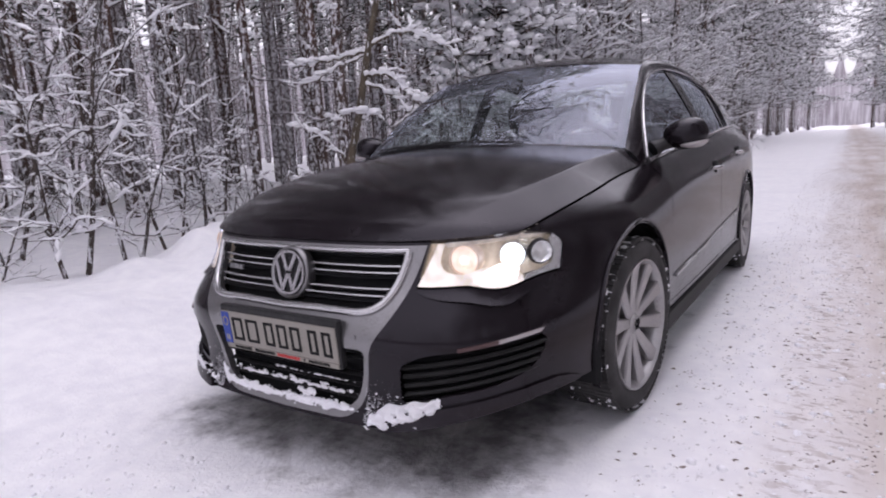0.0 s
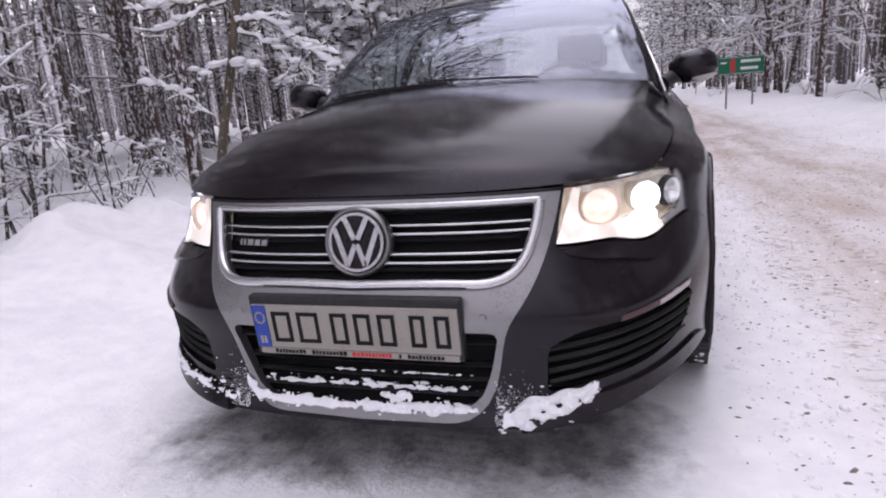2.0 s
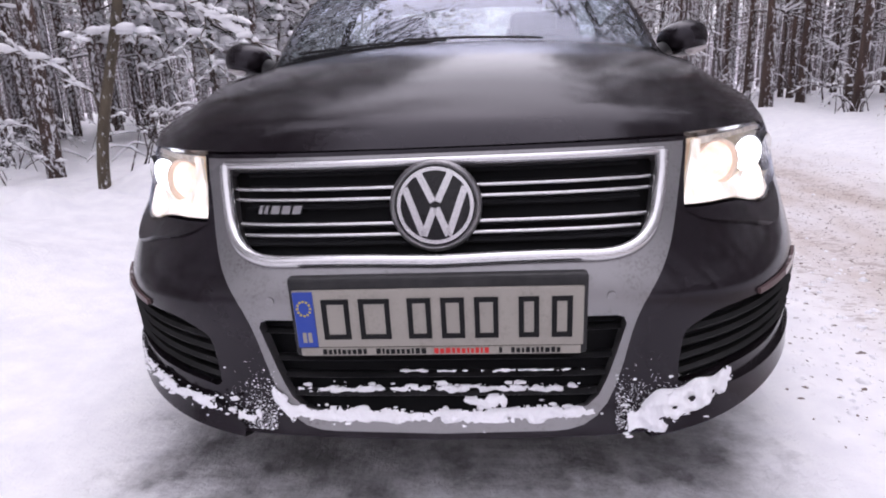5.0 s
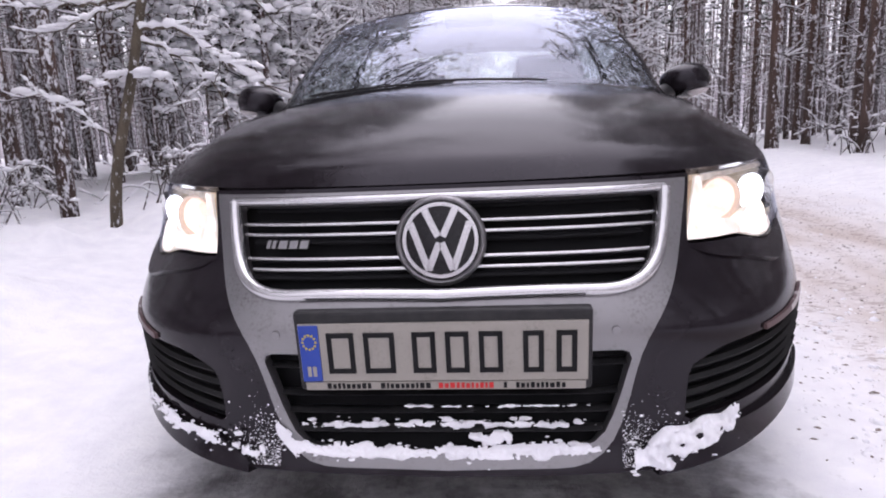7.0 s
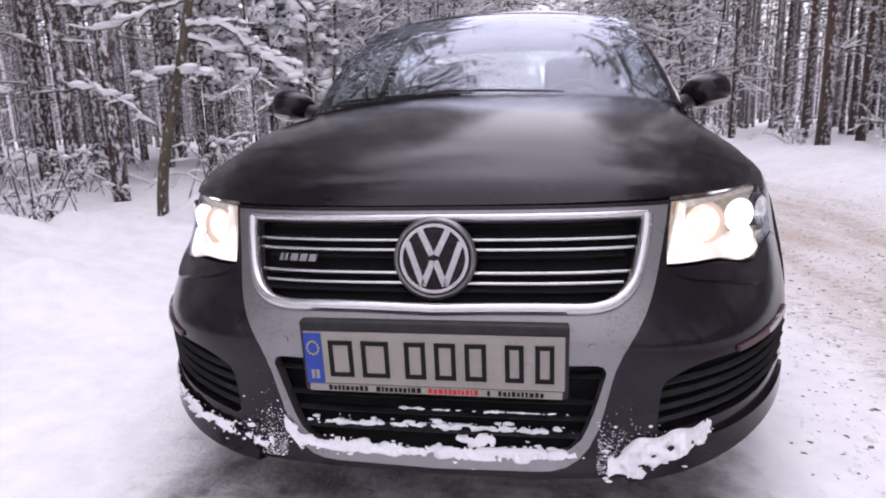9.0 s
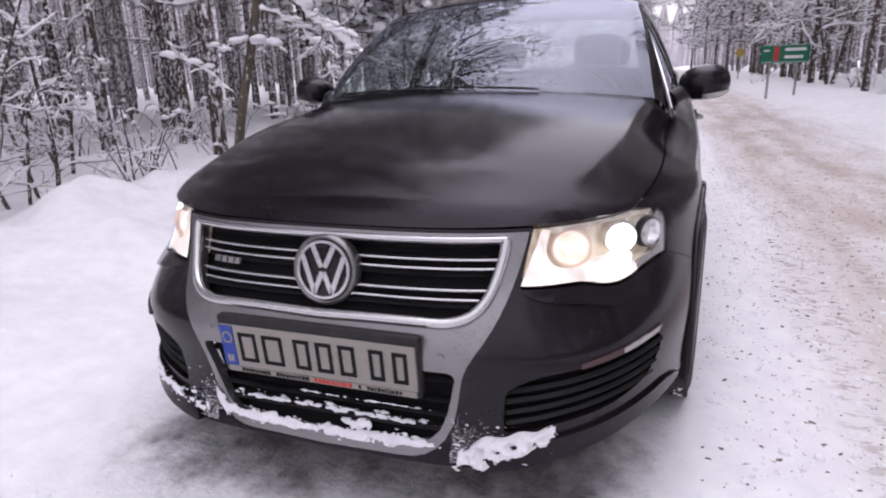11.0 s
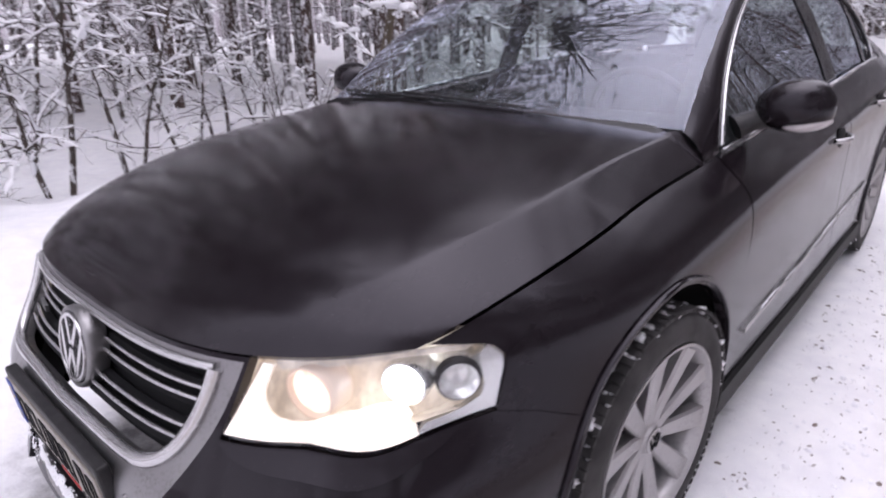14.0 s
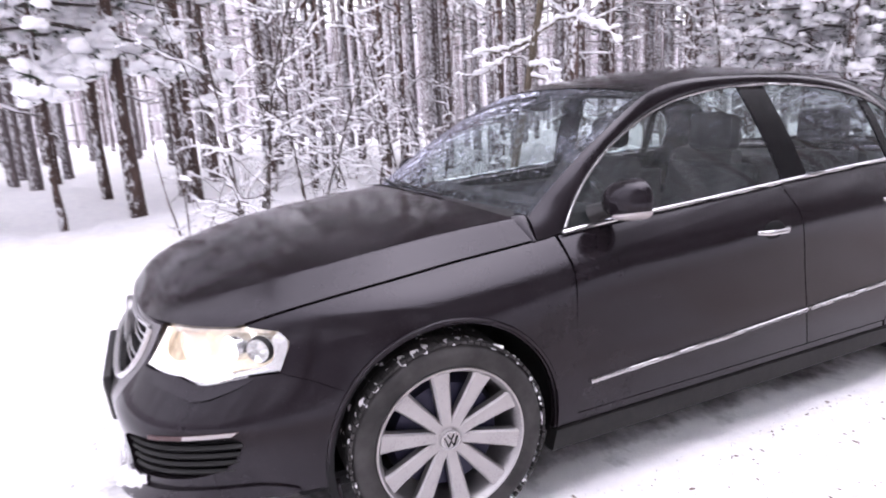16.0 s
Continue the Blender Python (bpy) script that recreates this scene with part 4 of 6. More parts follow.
def number_plate(car):
    tilt = pose(0, 0.0, 0.441, 5)
    bm = bmesh.new()
    box(bm, (-0.268, 0.004, -0.072), (0.268, 0.03, 0.083), 0.006, tilt)
    holder = part("plate_holder", bm, BLACK, car, "black number plate holder")
    bm = bmesh.new()
    box(bm, (-0.26, 0.0, -0.052), (0.26, 0.006, 0.062), 0.002, tilt)
    plate = part("number_plate", bm, PLATE, holder, "dirty white number plate with a blue end")
    bm = bmesh.new()
    box(bm, (-0.258, -0.0025, -0.050), (-0.222, 0.004, 0.060), 0, tilt)
    part("blue_band", bm, PLATE_BLUE, plate)
    for x, wide in zip((-0.208, -0.140, -0.052, 0.008, 0.068, 0.146, 0.204), (0.05, 0.056, 0.042, 0.042, 0.042, 0.036, 0.036)):
        bm = bmesh.new()
        box(bm, (x, -0.0022, -0.035), (x + 0.009, 0.003, 0.044), 0, tilt)
        box(bm, (x + wide - 0.009, -0.0022, -0.035), (x + wide, 0.003, 0.044), 0, tilt)
        for z in (-0.035, 0.035):
            box(bm, (x, -0.0021, z), (x + wide, 0.0029, z + 0.009), 0, tilt)
        part("plate_mark", bm, DARK, plate, "black bars")
    bm = bmesh.new()
    for k in range(12):
        box(bm, (-0.248, -0.003, 0), (-0.244, 0.003, 0.004), 0, tilt @ pose(0.006, 0, 0.026) @ pose(0.012 * math.cos(k * math.pi / 6), 0, 0.014 * math.sin(k * math.pi / 6)))
    part("plate_stars", bm, PLATE_STAR, plate)["kind"] = "stuff"
    bm = bmesh.new()
    for x in (-0.248, -0.238):
        box(bm, (x, -0.0032, -0.040), (x + 0.007, 0.003, -0.020), 0, tilt)
    part("plate_mark", bm, PLATE, plate, "pale bars")
    bm = bmesh.new()
    box(bm, (-0.256, 0.001, -0.070), (0.256, 0.008, -0.0535), 0.001, tilt)
    strip = part("holder_strip", bm, PLATE, holder, "pale strip below the plate")
    for lo, hi, mat in ((-0.215, -0.13, DARK), (-0.115, -0.02, DARK), (-0.008, 0.095, PLATE_RED), (0.11, 0.122, DARK), (0.132, 0.225, DARK)):
        bm = bmesh.new()
        x = lo
        while x < hi - 0.004:
            w = random.uniform(0.004, 0.009)
            box(bm, (x, -0.0005, -0.0665), (min(x + w, hi), 0.004, -0.0575 + random.choice((0, 0.0015))), 0, tilt)
            x += w + 0.003
        part("strip_mark", bm, mat, strip)["kind"] = "stuff"


def grille(car):
    dark = lambda a, z: nose(a, z) + np.stack([0 * a, 0.055 + 0 * a, 0 * a], -1)
    big = ahead(both([(0.43, 0.72), (0.42, 0.6), (0.36, 0.535), (0.0, 0.53)]))
    panel("grille_back", dark, ANGLES[::3], LEVELS[::2], big, DARK, car, depth=0.0)
    low = ahead(both([(0.37, 0.455), (0.34, 0.2), (0.0, 0.195)]))
    panel("lower_grille_back", dark, ANGLES[::3], LEVELS[::2], low, DARK, car, depth=0.0)
    edge = spline((0.54, 0.58, 0.62, 0.71), (0.31, 0.376, 0.400, 0.418))
    for z in (0.666, 0.6465, 0.6025, 0.5835):
        bm = bmesh.new()
        w = float(edge(z)) - 0.004
        pts = [(x, float(front_y(x, z)) + 0.016, z) for x in np.linspace(-w, w, 41)]
        tube(bm, pts, 0.0040, 8, 1.0)
        part("grille_bar", bm, CHROME, car, "bright grille bar", smooth=True, sharp=70)
    for z in (0.692, 0.665, 0.63, 0.596, 0.566):
        bm = bmesh.new()
        pts = [(x, float(front_y(x, z)) + 0.035, z) for x in np.linspace(-0.38, 0.38, 31)]
        tube(bm, pts, 0.012, 6, 0.5)
        part("grille_slat", bm, DARK, car, smooth=True)
    for z in (0.405, 0.345, 0.308, 0.270):
        bm = bmesh.new()
        w = 0.30 + (z - 0.25) * 0.25
        pts = [(x, float(front_y(x, z)) + 0.03, z) for x in np.linspace(-w, w, 31)]
        tube(bm, pts, 0.016, 6, 0.35)
        part("lower_slat", bm, BLACK, car, smooth=True)
    for sign in (1, -1):
        for k, (z0, z1) in enumerate(((0.408, 0.430), (0.380, 0.404), (0.350, 0.380), (0.322, 0.354))):
            bm = bmesh.new()
            xs = np.linspace(0.445, 0.765 - 0.006 * k, 20)
            zs = np.linspace(z0 - 0.02, z1, 20)
            tube(bm, [(sign * x, float(front_y(x, z)) + 0.022, z) for x, z in zip(xs, zs)], 0.013, 6, 0.6)
            part("intake_slat", bm, SILL_BLACK, car, smooth=True)
        bm = bmesh.new()
        spun(bm, [(0.0, -0.002), (0.0075, -0.002), (0.0085, 0.003)], 20, pose(sign * 0.311, float(front_y(0.311, 0.475)) - 0.001, 0.475, 0, 0, 90))
        part("parking_sensor", bm, SILVER, car, smooth=True)
    # raised rounded bar round the upper grille
    bm = bmesh.new()
    ring = both([(0.426, 0.711)] + [(float(x) + 0.006, float(z) - 0.004) for x, z in curve_points(GRILLE[2:], 40)])
    pts = [(x, float(front_y(x, z)) - 0.001, z) for x, z in ring]
    tube(bm, pts, 0.013, 8, 1.0)
    tube(bm, [(x, float(front_y(x, 0.713)) - 0.001, 0.713) for x in np.linspace(-0.426, 0.426, 41)], 0.0085, 8)
    part("grille_bead", bm, CHROME, car, "rounded bright bead round the grille", smooth=True, sharp=70)
    # emblem: a bright ring, a dark groove, a thin inner ring and plain bars on black
    y = float(front_y(0.0, 0.635)) - 0.012
    m = pose(0, y, 0.636, -10)
    bm = bmesh.new()
    spun(bm, [(0.0, 0.008), (0.0745, 0.008), (0.0755, 0.001), (0.079, -0.0015), (0.083, 0.0005), (0.0855, 0.006), (0.086, 0.014), (0.083, 0.04)], 64, m @ pose(0, 0, 0, 0, 0, 90))
    badge = part("emblem", bm, SILVER, car, "round bright emblem", smooth=True, sharp=40)
    bm = bmesh.new()
    spun(bm, [(0.0, 0.003), (0.0742, 0.003), (0.0744, 0.008)], 48, m @ pose(0, -0.0005, 0, 0, 0, 90))
    part("emblem_ground", bm, GLOSS_BLACK, badge)
    emblem(0.072, m @ pose(0, -0.004, 0), 0.006, CHROME, badge)
    # plain slanted badge on the grille
    bm = bmesh.new()
    y = float(front_y(-0.31, 0.63)) + 0.012
    for x, w in ((-0.352, 0.008), (-0.340, 0.008), (-0.326, 0.018), (-0.303, 0.017), (-0.281, 0.017)):
        quad = [(x, 0.622), (x + w, 0.622), (x + w + 0.006, 0.638), (x + 0.006, 0.638)]
        a = [bm.verts.new((px, float(front_y(px, 0.63)) + 0.008, pz)) for px, pz in quad]
        b = [bm.verts.new((px, float(front_y(px, 0.63)) + 0.016, pz)) for px, pz in quad]
        bm.faces.new(a)
        for k in range(4):
            bm.faces.new((a[k], a[(k + 1) % 4], b[(k + 1) % 4], b[k]))
    part("grille_badge", bm, SILVER, car, "small bright badge of plain bars")


def interior(car):
    bm = bmesh.new()
    box(bm, (-0.68, 1.30, 0.72), (0.68, 1.72, 0.95), 0.04)
    part("dashboard", bm, CLOTH, car, "dark dashboard", smooth=True)
    bm = bmesh.new()
    n = 28
    tube(bm, [(0.36 + 0.185 * math.cos(a), 1.86 - 0.07 * math.sin(a), 0.90 + 0.17 * math.sin(a)) for a in np.linspace(0, 2 * math.pi, n + 1)], 0.014, 8)
    box(bm, (0.20, 1.84, 0.885), (0.52, 1.865, 0.915), 0.008)
    part("steering_wheel", bm, BLACK, car, "dark steering wheel", smooth=True)
    for x in (-0.36, 0.36):
        for y in (2.45, 3.25):
            bm = bmesh.new()
            box(bm, (x - 0.25, y - 0.50, 0.42), (x + 0.25, y + 0.05, 0.58), 0.05)
            box(bm, (x - 0.235, y - 0.02, 0.5), (x + 0.235, y + 0.10, 1.06), 0.045, Matrix.Translation((0, y, 0.5)) @ pose(0, 0, 0, -14) @ Matrix.Translation((0, -y, -0.5)))
            seat = part("car_seat", bm, CLOTH, car, "dark cloth seat", smooth=True)
            bm = bmesh.new()
            box(bm, (x - 0.13, y + 0.13, 1.08), (x + 0.13, y + 0.22, 1.25), 0.04)
            part("headrest", bm, CLOTH, seat, smooth=True)
    bm = bmesh.new()
    box(bm, (-0.70, 1.15, 0.20), (0.70, 4.5, 0.30), 0.02)
    box(bm, (-0.66, 3.55, 0.6), (0.66, 4.1, 0.98), 0.03)
    box(bm, (-0.60, 1.0, 0.30), (0.60, 1.27, 0.84), 0.02)
    box(bm, (-0.72, 0.5, 0.18), (0.72, 4.6, 0.24), 0.02)
    part("underbody", bm, DARK, car, "dark underbody")
    bm = bmesh.new()
    box(bm, (-0.11, 1.86, 1.30), (0.11, 1.885, 1.365), 0.012)
    part("inner_mirror", bm, BLACK, car, smooth=True)
    for sign in (1, -1):
        bm = bmesh.new()
        box(bm, (sign * 0.80 - 0.03, 1.45, 0.35), (sign * 0.80 + 0.03 - 0.045 * sign, 3.4, 0.88), 0.01)
        part("door_lining", bm, CLOTH, car)
    for x0, x1 in ((0.30, -0.20), (-0.04, -0.62)):
        bm = bmesh.new()
        s = np.linspace(x0 / 0.72, x1 / 0.72, 16)
        p = screen(s, np.linspace(0.012, 0.04, 16)) + (0, -0.006, 0.010)
        tube(bm, [tuple(q) for q in p], 0.0055, 6, 0.8)
        part("wiper", bm, BLACK, car, "black windscreen wiper", smooth=True)


def snow_lump(bm, c, size, rng, detail=2, bite=0.5):
    """One uneven clump of packed snow."""
    made = bmesh.ops.create_icosphere(bm, subdivisions=detail, radius=1.0)["verts"]
    o = Vector((rng.uniform(0, 99), rng.uniform(0, 99), rng.uniform(0, 99)))
    for v in made:
        d = v.co.normalized()
        g = max(0.2, 1 + bite * noise.noise(d * 1.3 + o) + 0.6 * bite * noise.noise(d * 3.1 + o) + 0.4 * bite * noise.noise(d * 7 + o) + 0.3 * bite * noise.noise(d * 15 + o))
        v.co = Vector((d.x * size[0] * g, d.y * size[1] * g, d.z * size[2] * g)) + Vector(c)


def bumper_snow(car):
    """Snow caught on the front lip and in the lower grille: ragged crusts, a large clump and crumbs between."""
    rng = random.Random(7)

    def crust(x0, x1, middle, tall, out, thick, gaps=0.25, seed=0.0, label="packed snow on the front lip", fine=1.0):
        """A ragged strip of snow that clings to the bumper; gaps: how much of it has fallen away."""
        nx, nv = max(24, int((x1 - x0) / 0.0022)), 13
        o = Vector((seed * 7.1, seed * 3.3, seed))
        verts, fullness = [], []
        for i in range(nx + 1):
            x = x0 + (x1 - x0) * i / nx
            end = min(1.0, 8 * i / nx, 8 * (nx - i) / nx)
            wide = tall(x) * (0.75 + 0.5 * noise.noise(Vector((x * 22 * fine, 0, 5)) + o))
            for k in range(nv):
                v = 2 * k / (nv - 1) - 1
                z = middle(x) + v * wide / 2
                lump = 0.55 + 0.7 * noise.noise(Vector((x * 40 * fine, z * 60 * fine, 0)) + o) + 0.35 * noise.noise(Vector((x * 130, z * 160, 3)) + o)
                full = lump + 0.55 * (1 - v * v) - gaps - 0.5 * (1 - end)
                swell = thick * max(0.0, 1 - v * v) ** 0.5 * max(0.12, lump) * max(0.2, end)
                crumb = 0.0012 * noise.noise(Vector((x * 420, z * 420, 9)) + o)
                verts.append((x, float(front_y(x, z)) + out - swell - crumb, z + 0.25 * swell))
                fullness.append(full)
        faces = []
        for i in range(nx):
            for k in range(nv - 1):
                a = i * nv + k
                q = (a, a + nv, a + nv + 1, a + 1)
                if sum(fullness[p] for p in q) > 4 * 0.42:
                    faces.append(q)
        used = sorted({p for f in faces for p in f})
        at = {p: n for n, p in enumerate(used)}
        add_mesh("snow_crust", [verts[p] for p in used], [[at[p] for p in f] for f in faces], SNOW, parent=car, label=label)["kind"] = "stuff"

    def crumbs(x0, x1, z, out, count, size, jitter=0.004, label="crumbs of snow on the front lip"):
        bm = bmesh.new()
        for _ in range(count):
            x = rng.uniform(x0, x1)
            w = min(size * (0.35 + rng.expovariate(1.6)), size * 2.2)
            zc = z(x) + rng.gauss(0, jitter)
            snow_lump(bm, (x, float(front_y(x, zc)) + out + rng.uniform(-0.003, 0.003), zc), (w * rng.uniform(0.8, 1.8), w * 0.55, w * rng.uniform(0.5, 0.9)), rng, 2)
        part("snow_crust", bm, SNOW, car, label, smooth=True, sharp=80)["kind"] = "stuff"

    lip = lambda x: 0.238 + 0.10 * x * x
    crust(-0.325, -0.02, lip, lambda x: 0.032, 0.001, 0.010, 0.26, 1.0)
    crust(-0.03, 0.30, lip, lambda x: 0.036, 0.001, 0.014, 0.22, 2.0)
    crust(0.03, 0.13, lambda x: 0.262, lambda x: 0.034, 0.006, 0.014, 0.36, 3.0)
    crust(-0.29, 0.29, lambda x: 0.281, lambda x: 0.020, 0.020, 0.008, 0.44, 4.0, fine=1.4)
    crust(-0.12, 0.30, lambda x: 0.317, lambda x: 0.010, 0.022, 0.006, 0.62, 5.0, fine=1.4)
    crust(0.345, 0.555, lambda x: 0.226 + 0.26 * (x - 0.345), lambda x: 0.080 - 0.20 * abs(x - 0.42), -0.004, 0.034, 0.02, 6.0, "large clump of white snow on the front lip")
    crust(-0.80, -0.44, lambda x: 0.252 + 0.135 * (-x - 0.44), lambda x: 0.034, -0.012, 0.010, 0.14, 7.0, "thin band of snow on the bumper's lower lip")
    crust(-0.50, -0.34, lambda x: 0.236, lambda x: 0.036, -0.004, 0.006, 0.50, 8.0, fine=1.6)
    crumbs(-0.32, 0.30, lip, 0.002, 90, 0.0038, 0.010)
    crumbs(-0.27, 0.28, lambda x: 0.284, 0.022, 70, 0.003, 0.006)
    crumbs(0.34, 0.58, lambda x: 0.232 + 0.2 * (x - 0.36), -0.008, 60, 0.0045, 0.016)
    crumbs(-0.80, -0.40, lambda x: 0.252 + 0.13 * (-x - 0.44), -0.014, 90, 0.0035, 0.012)
    for sign, spread in ((1, 0.055), (-1, 0.045)):
        bm = bmesh.new()
        for _ in range(900):
            x, z, r = 0.325 + abs(rng.gauss(0.02, spread)), 0.212 + abs(rng.gauss(0, 0.045)), min(0.0032, rng.expovariate(2600) + 0.0003)
            snow_lump(bm, (sign * x, float(front_y(x, z)), z), (r * rng.uniform(0.8, 2.0), r * 0.5, r * rng.uniform(0.6, 1.2)), rng, 1)
        part("snow_spatter", bm, SNOW, car, "spatter of frozen snow", smooth=True)["kind"] = "stuff"
    crust(-0.335, -0.285, lambda x: 0.262 - 0.9 * (x + 0.31), lambda x: 0.050, -0.002, 0.008, 0.30, 9.0)


MARKER = material("marker_lens", (0.42, 0.39, 0.39), 0.2)
BLADE_TINT = plastic("blade_brown", (0.085, 0.05, 0.05), 0.35, 0.2)
BRAKE = material("brake_blue", (0.03, 0.03, 0.06), 0.5, 0.4)
# housing and brow are no lamps; their glow imitates the lamps' light
HOUSING_GLOW = glow("housing_glow", (0.72, 0.67, 0.58), 0.24, 0.9)
# reflector glow, standing in for reflected lamp light
HEADGLOW = glow("glowing_reflector", (1.0, 0.95, 0.84), 0.52, 0.65)
PLATE = satin_silver("plate_white", (0.27, 0.25, 0.22), 0.45, 0.8)
PLATE.node_tree.nodes["Principled BSDF"].inputs["Metallic"].default_value = 0.0
PLATE_BLUE = plastic("plate_blue", (0.015, 0.05, 0.30), 0.4, 0.15)
PLATE_RED = plastic("strip_red", (0.5, 0.02, 0.02), 0.5, 0.1)
PLATE_STAR = plastic("star_yellow", (0.45, 0.36, 0.05), 0.5, 0.2)


def build_car():
    car = new("car", None)
    tagged(car, "dark brown four-door sedan with lit headlights parked on a snowy road", "car")
    car_skin(car)
    car_cabin(car)
    for sign in (1, -1):
        headlight(car, sign)
        wing_mirror(car, sign)
        door_handle(car, 2.345, 0.812, sign)
        door_handle(car, 3.14, 0.862, sign)
        for y in (FRONT_HUB, REAR_HUB):
            wheel(car, y, sign)
    grille(car)
    number_plate(car)
    interior(car)
    bumper_snow(car)
    return car


build_car()

# ---- ground ----
def lattice(seed, n=256):
    return np.random.RandomState(seed).rand(n, n)


LATTICE = lattice(5)


def rough(x, y, scale, octaves=4, gain=0.5, offset=0.0):
    """Soft random relief, about -1 to 1."""
    total, amp = 0.0, 1.0
    for k in range(octaves):
        u, v = x * scale * 2**k + 17.3 * k + offset, y * scale * 2**k + 9.1 * k + offset * 1.7
        i, j = np.floor(u).astype(int), np.floor(v).astype(int)
        f, g = u - i, v - j
        f, g = f * f * (3 - 2 * f), g * g * (3 - 2 * g)
        i, j, i1, j1 = i % 256, j % 256, (i + 1) % 256, (j + 1) % 256
        total = total + amp * 2 * ((LATTICE[i, j] * (1 - f) + LATTICE[i1, j] * f) * (1 - g) + (LATTICE[i, j1] * (1 - f) + LATTICE[i1, j1] * f) * g - 0.5)
        amp *= gain
    return total


def step(v, a, b):
    t = np.clip((v - a) / (b - a), 0, 1)
    return t * t * (3 - 2 * t)


BANK_LUMPS = [(random.Random(k).uniform(-3.6, -2.0), random.Random(k + 99).uniform(-3.5, 9), random.Random(k + 500).uniform(0.10, 0.28), random.Random(k + 900).uniform(0.03, 0.11)) for k in range(60)] + [(-3.2, 2.05, 0.30, 0.15), (-3.0, 1.8, 0.2, 0.17), (-2.95, 2.25, 0.2, 0.12), (-2.95, 1.2, 0.2, 0.10), (-3.2, 3.2, 0.22, 0.12)]


def ground_height(x, y):
    x, y = np.asarray(x, float), np.asarray(y, float)
    sway = 0.12 * rough(y * 0.5, y * 0 + 3.0, 1.0, 2)
    left = 0.19 * step(-x + sway, 1.30, 2.75) - 0.13 * step(-x + sway, 3.0, 4.6)
    right = 0.24 * step(x + sway, 3.2, 5.2) - 0.04 * step(x, 6.2, 8.0)
    wild = step(-x, 1.2, 2.6) + step(x, 3.3, 5.0)
    z = left + right + wild * (0.045 * rough(x, y, 0.9, 5) + 0.02 * rough(x, y, 4.0, 3))
    z = z + step(-x, 4.0, 7.0) * 0.10 * rough(x, y, 0.35, 3, offset=4.0) + step(-x, 6.0, 30.0) * 0.25
    road = (1 - wild.clip(0, 1))
    ruts = -0.018 * (np.exp(-(((x - 1.75) / 0.22) ** 2)) + np.exp(-(((x - 2.75) / 0.25) ** 2)))
    lane = step(x, 0.85, 1.3) * (1 - step(x, 3.4, 4.2))
    z = z + road * (0.006 * rough(x, y, 2.5, 4) + lane * (ruts + 0.007 * rough(x, y, 9.0, 3)))
    z = z - 0.012 * np.exp(-(((np.abs(x) - 0.78) / 0.13) ** 2)) * step(y, 0.2, 0.6)
    for bx, by, r, h in BANK_LUMPS:
        z = z + h * np.exp(-(((x - bx) ** 2 + (y - by) ** 2) / r**2))
    return z


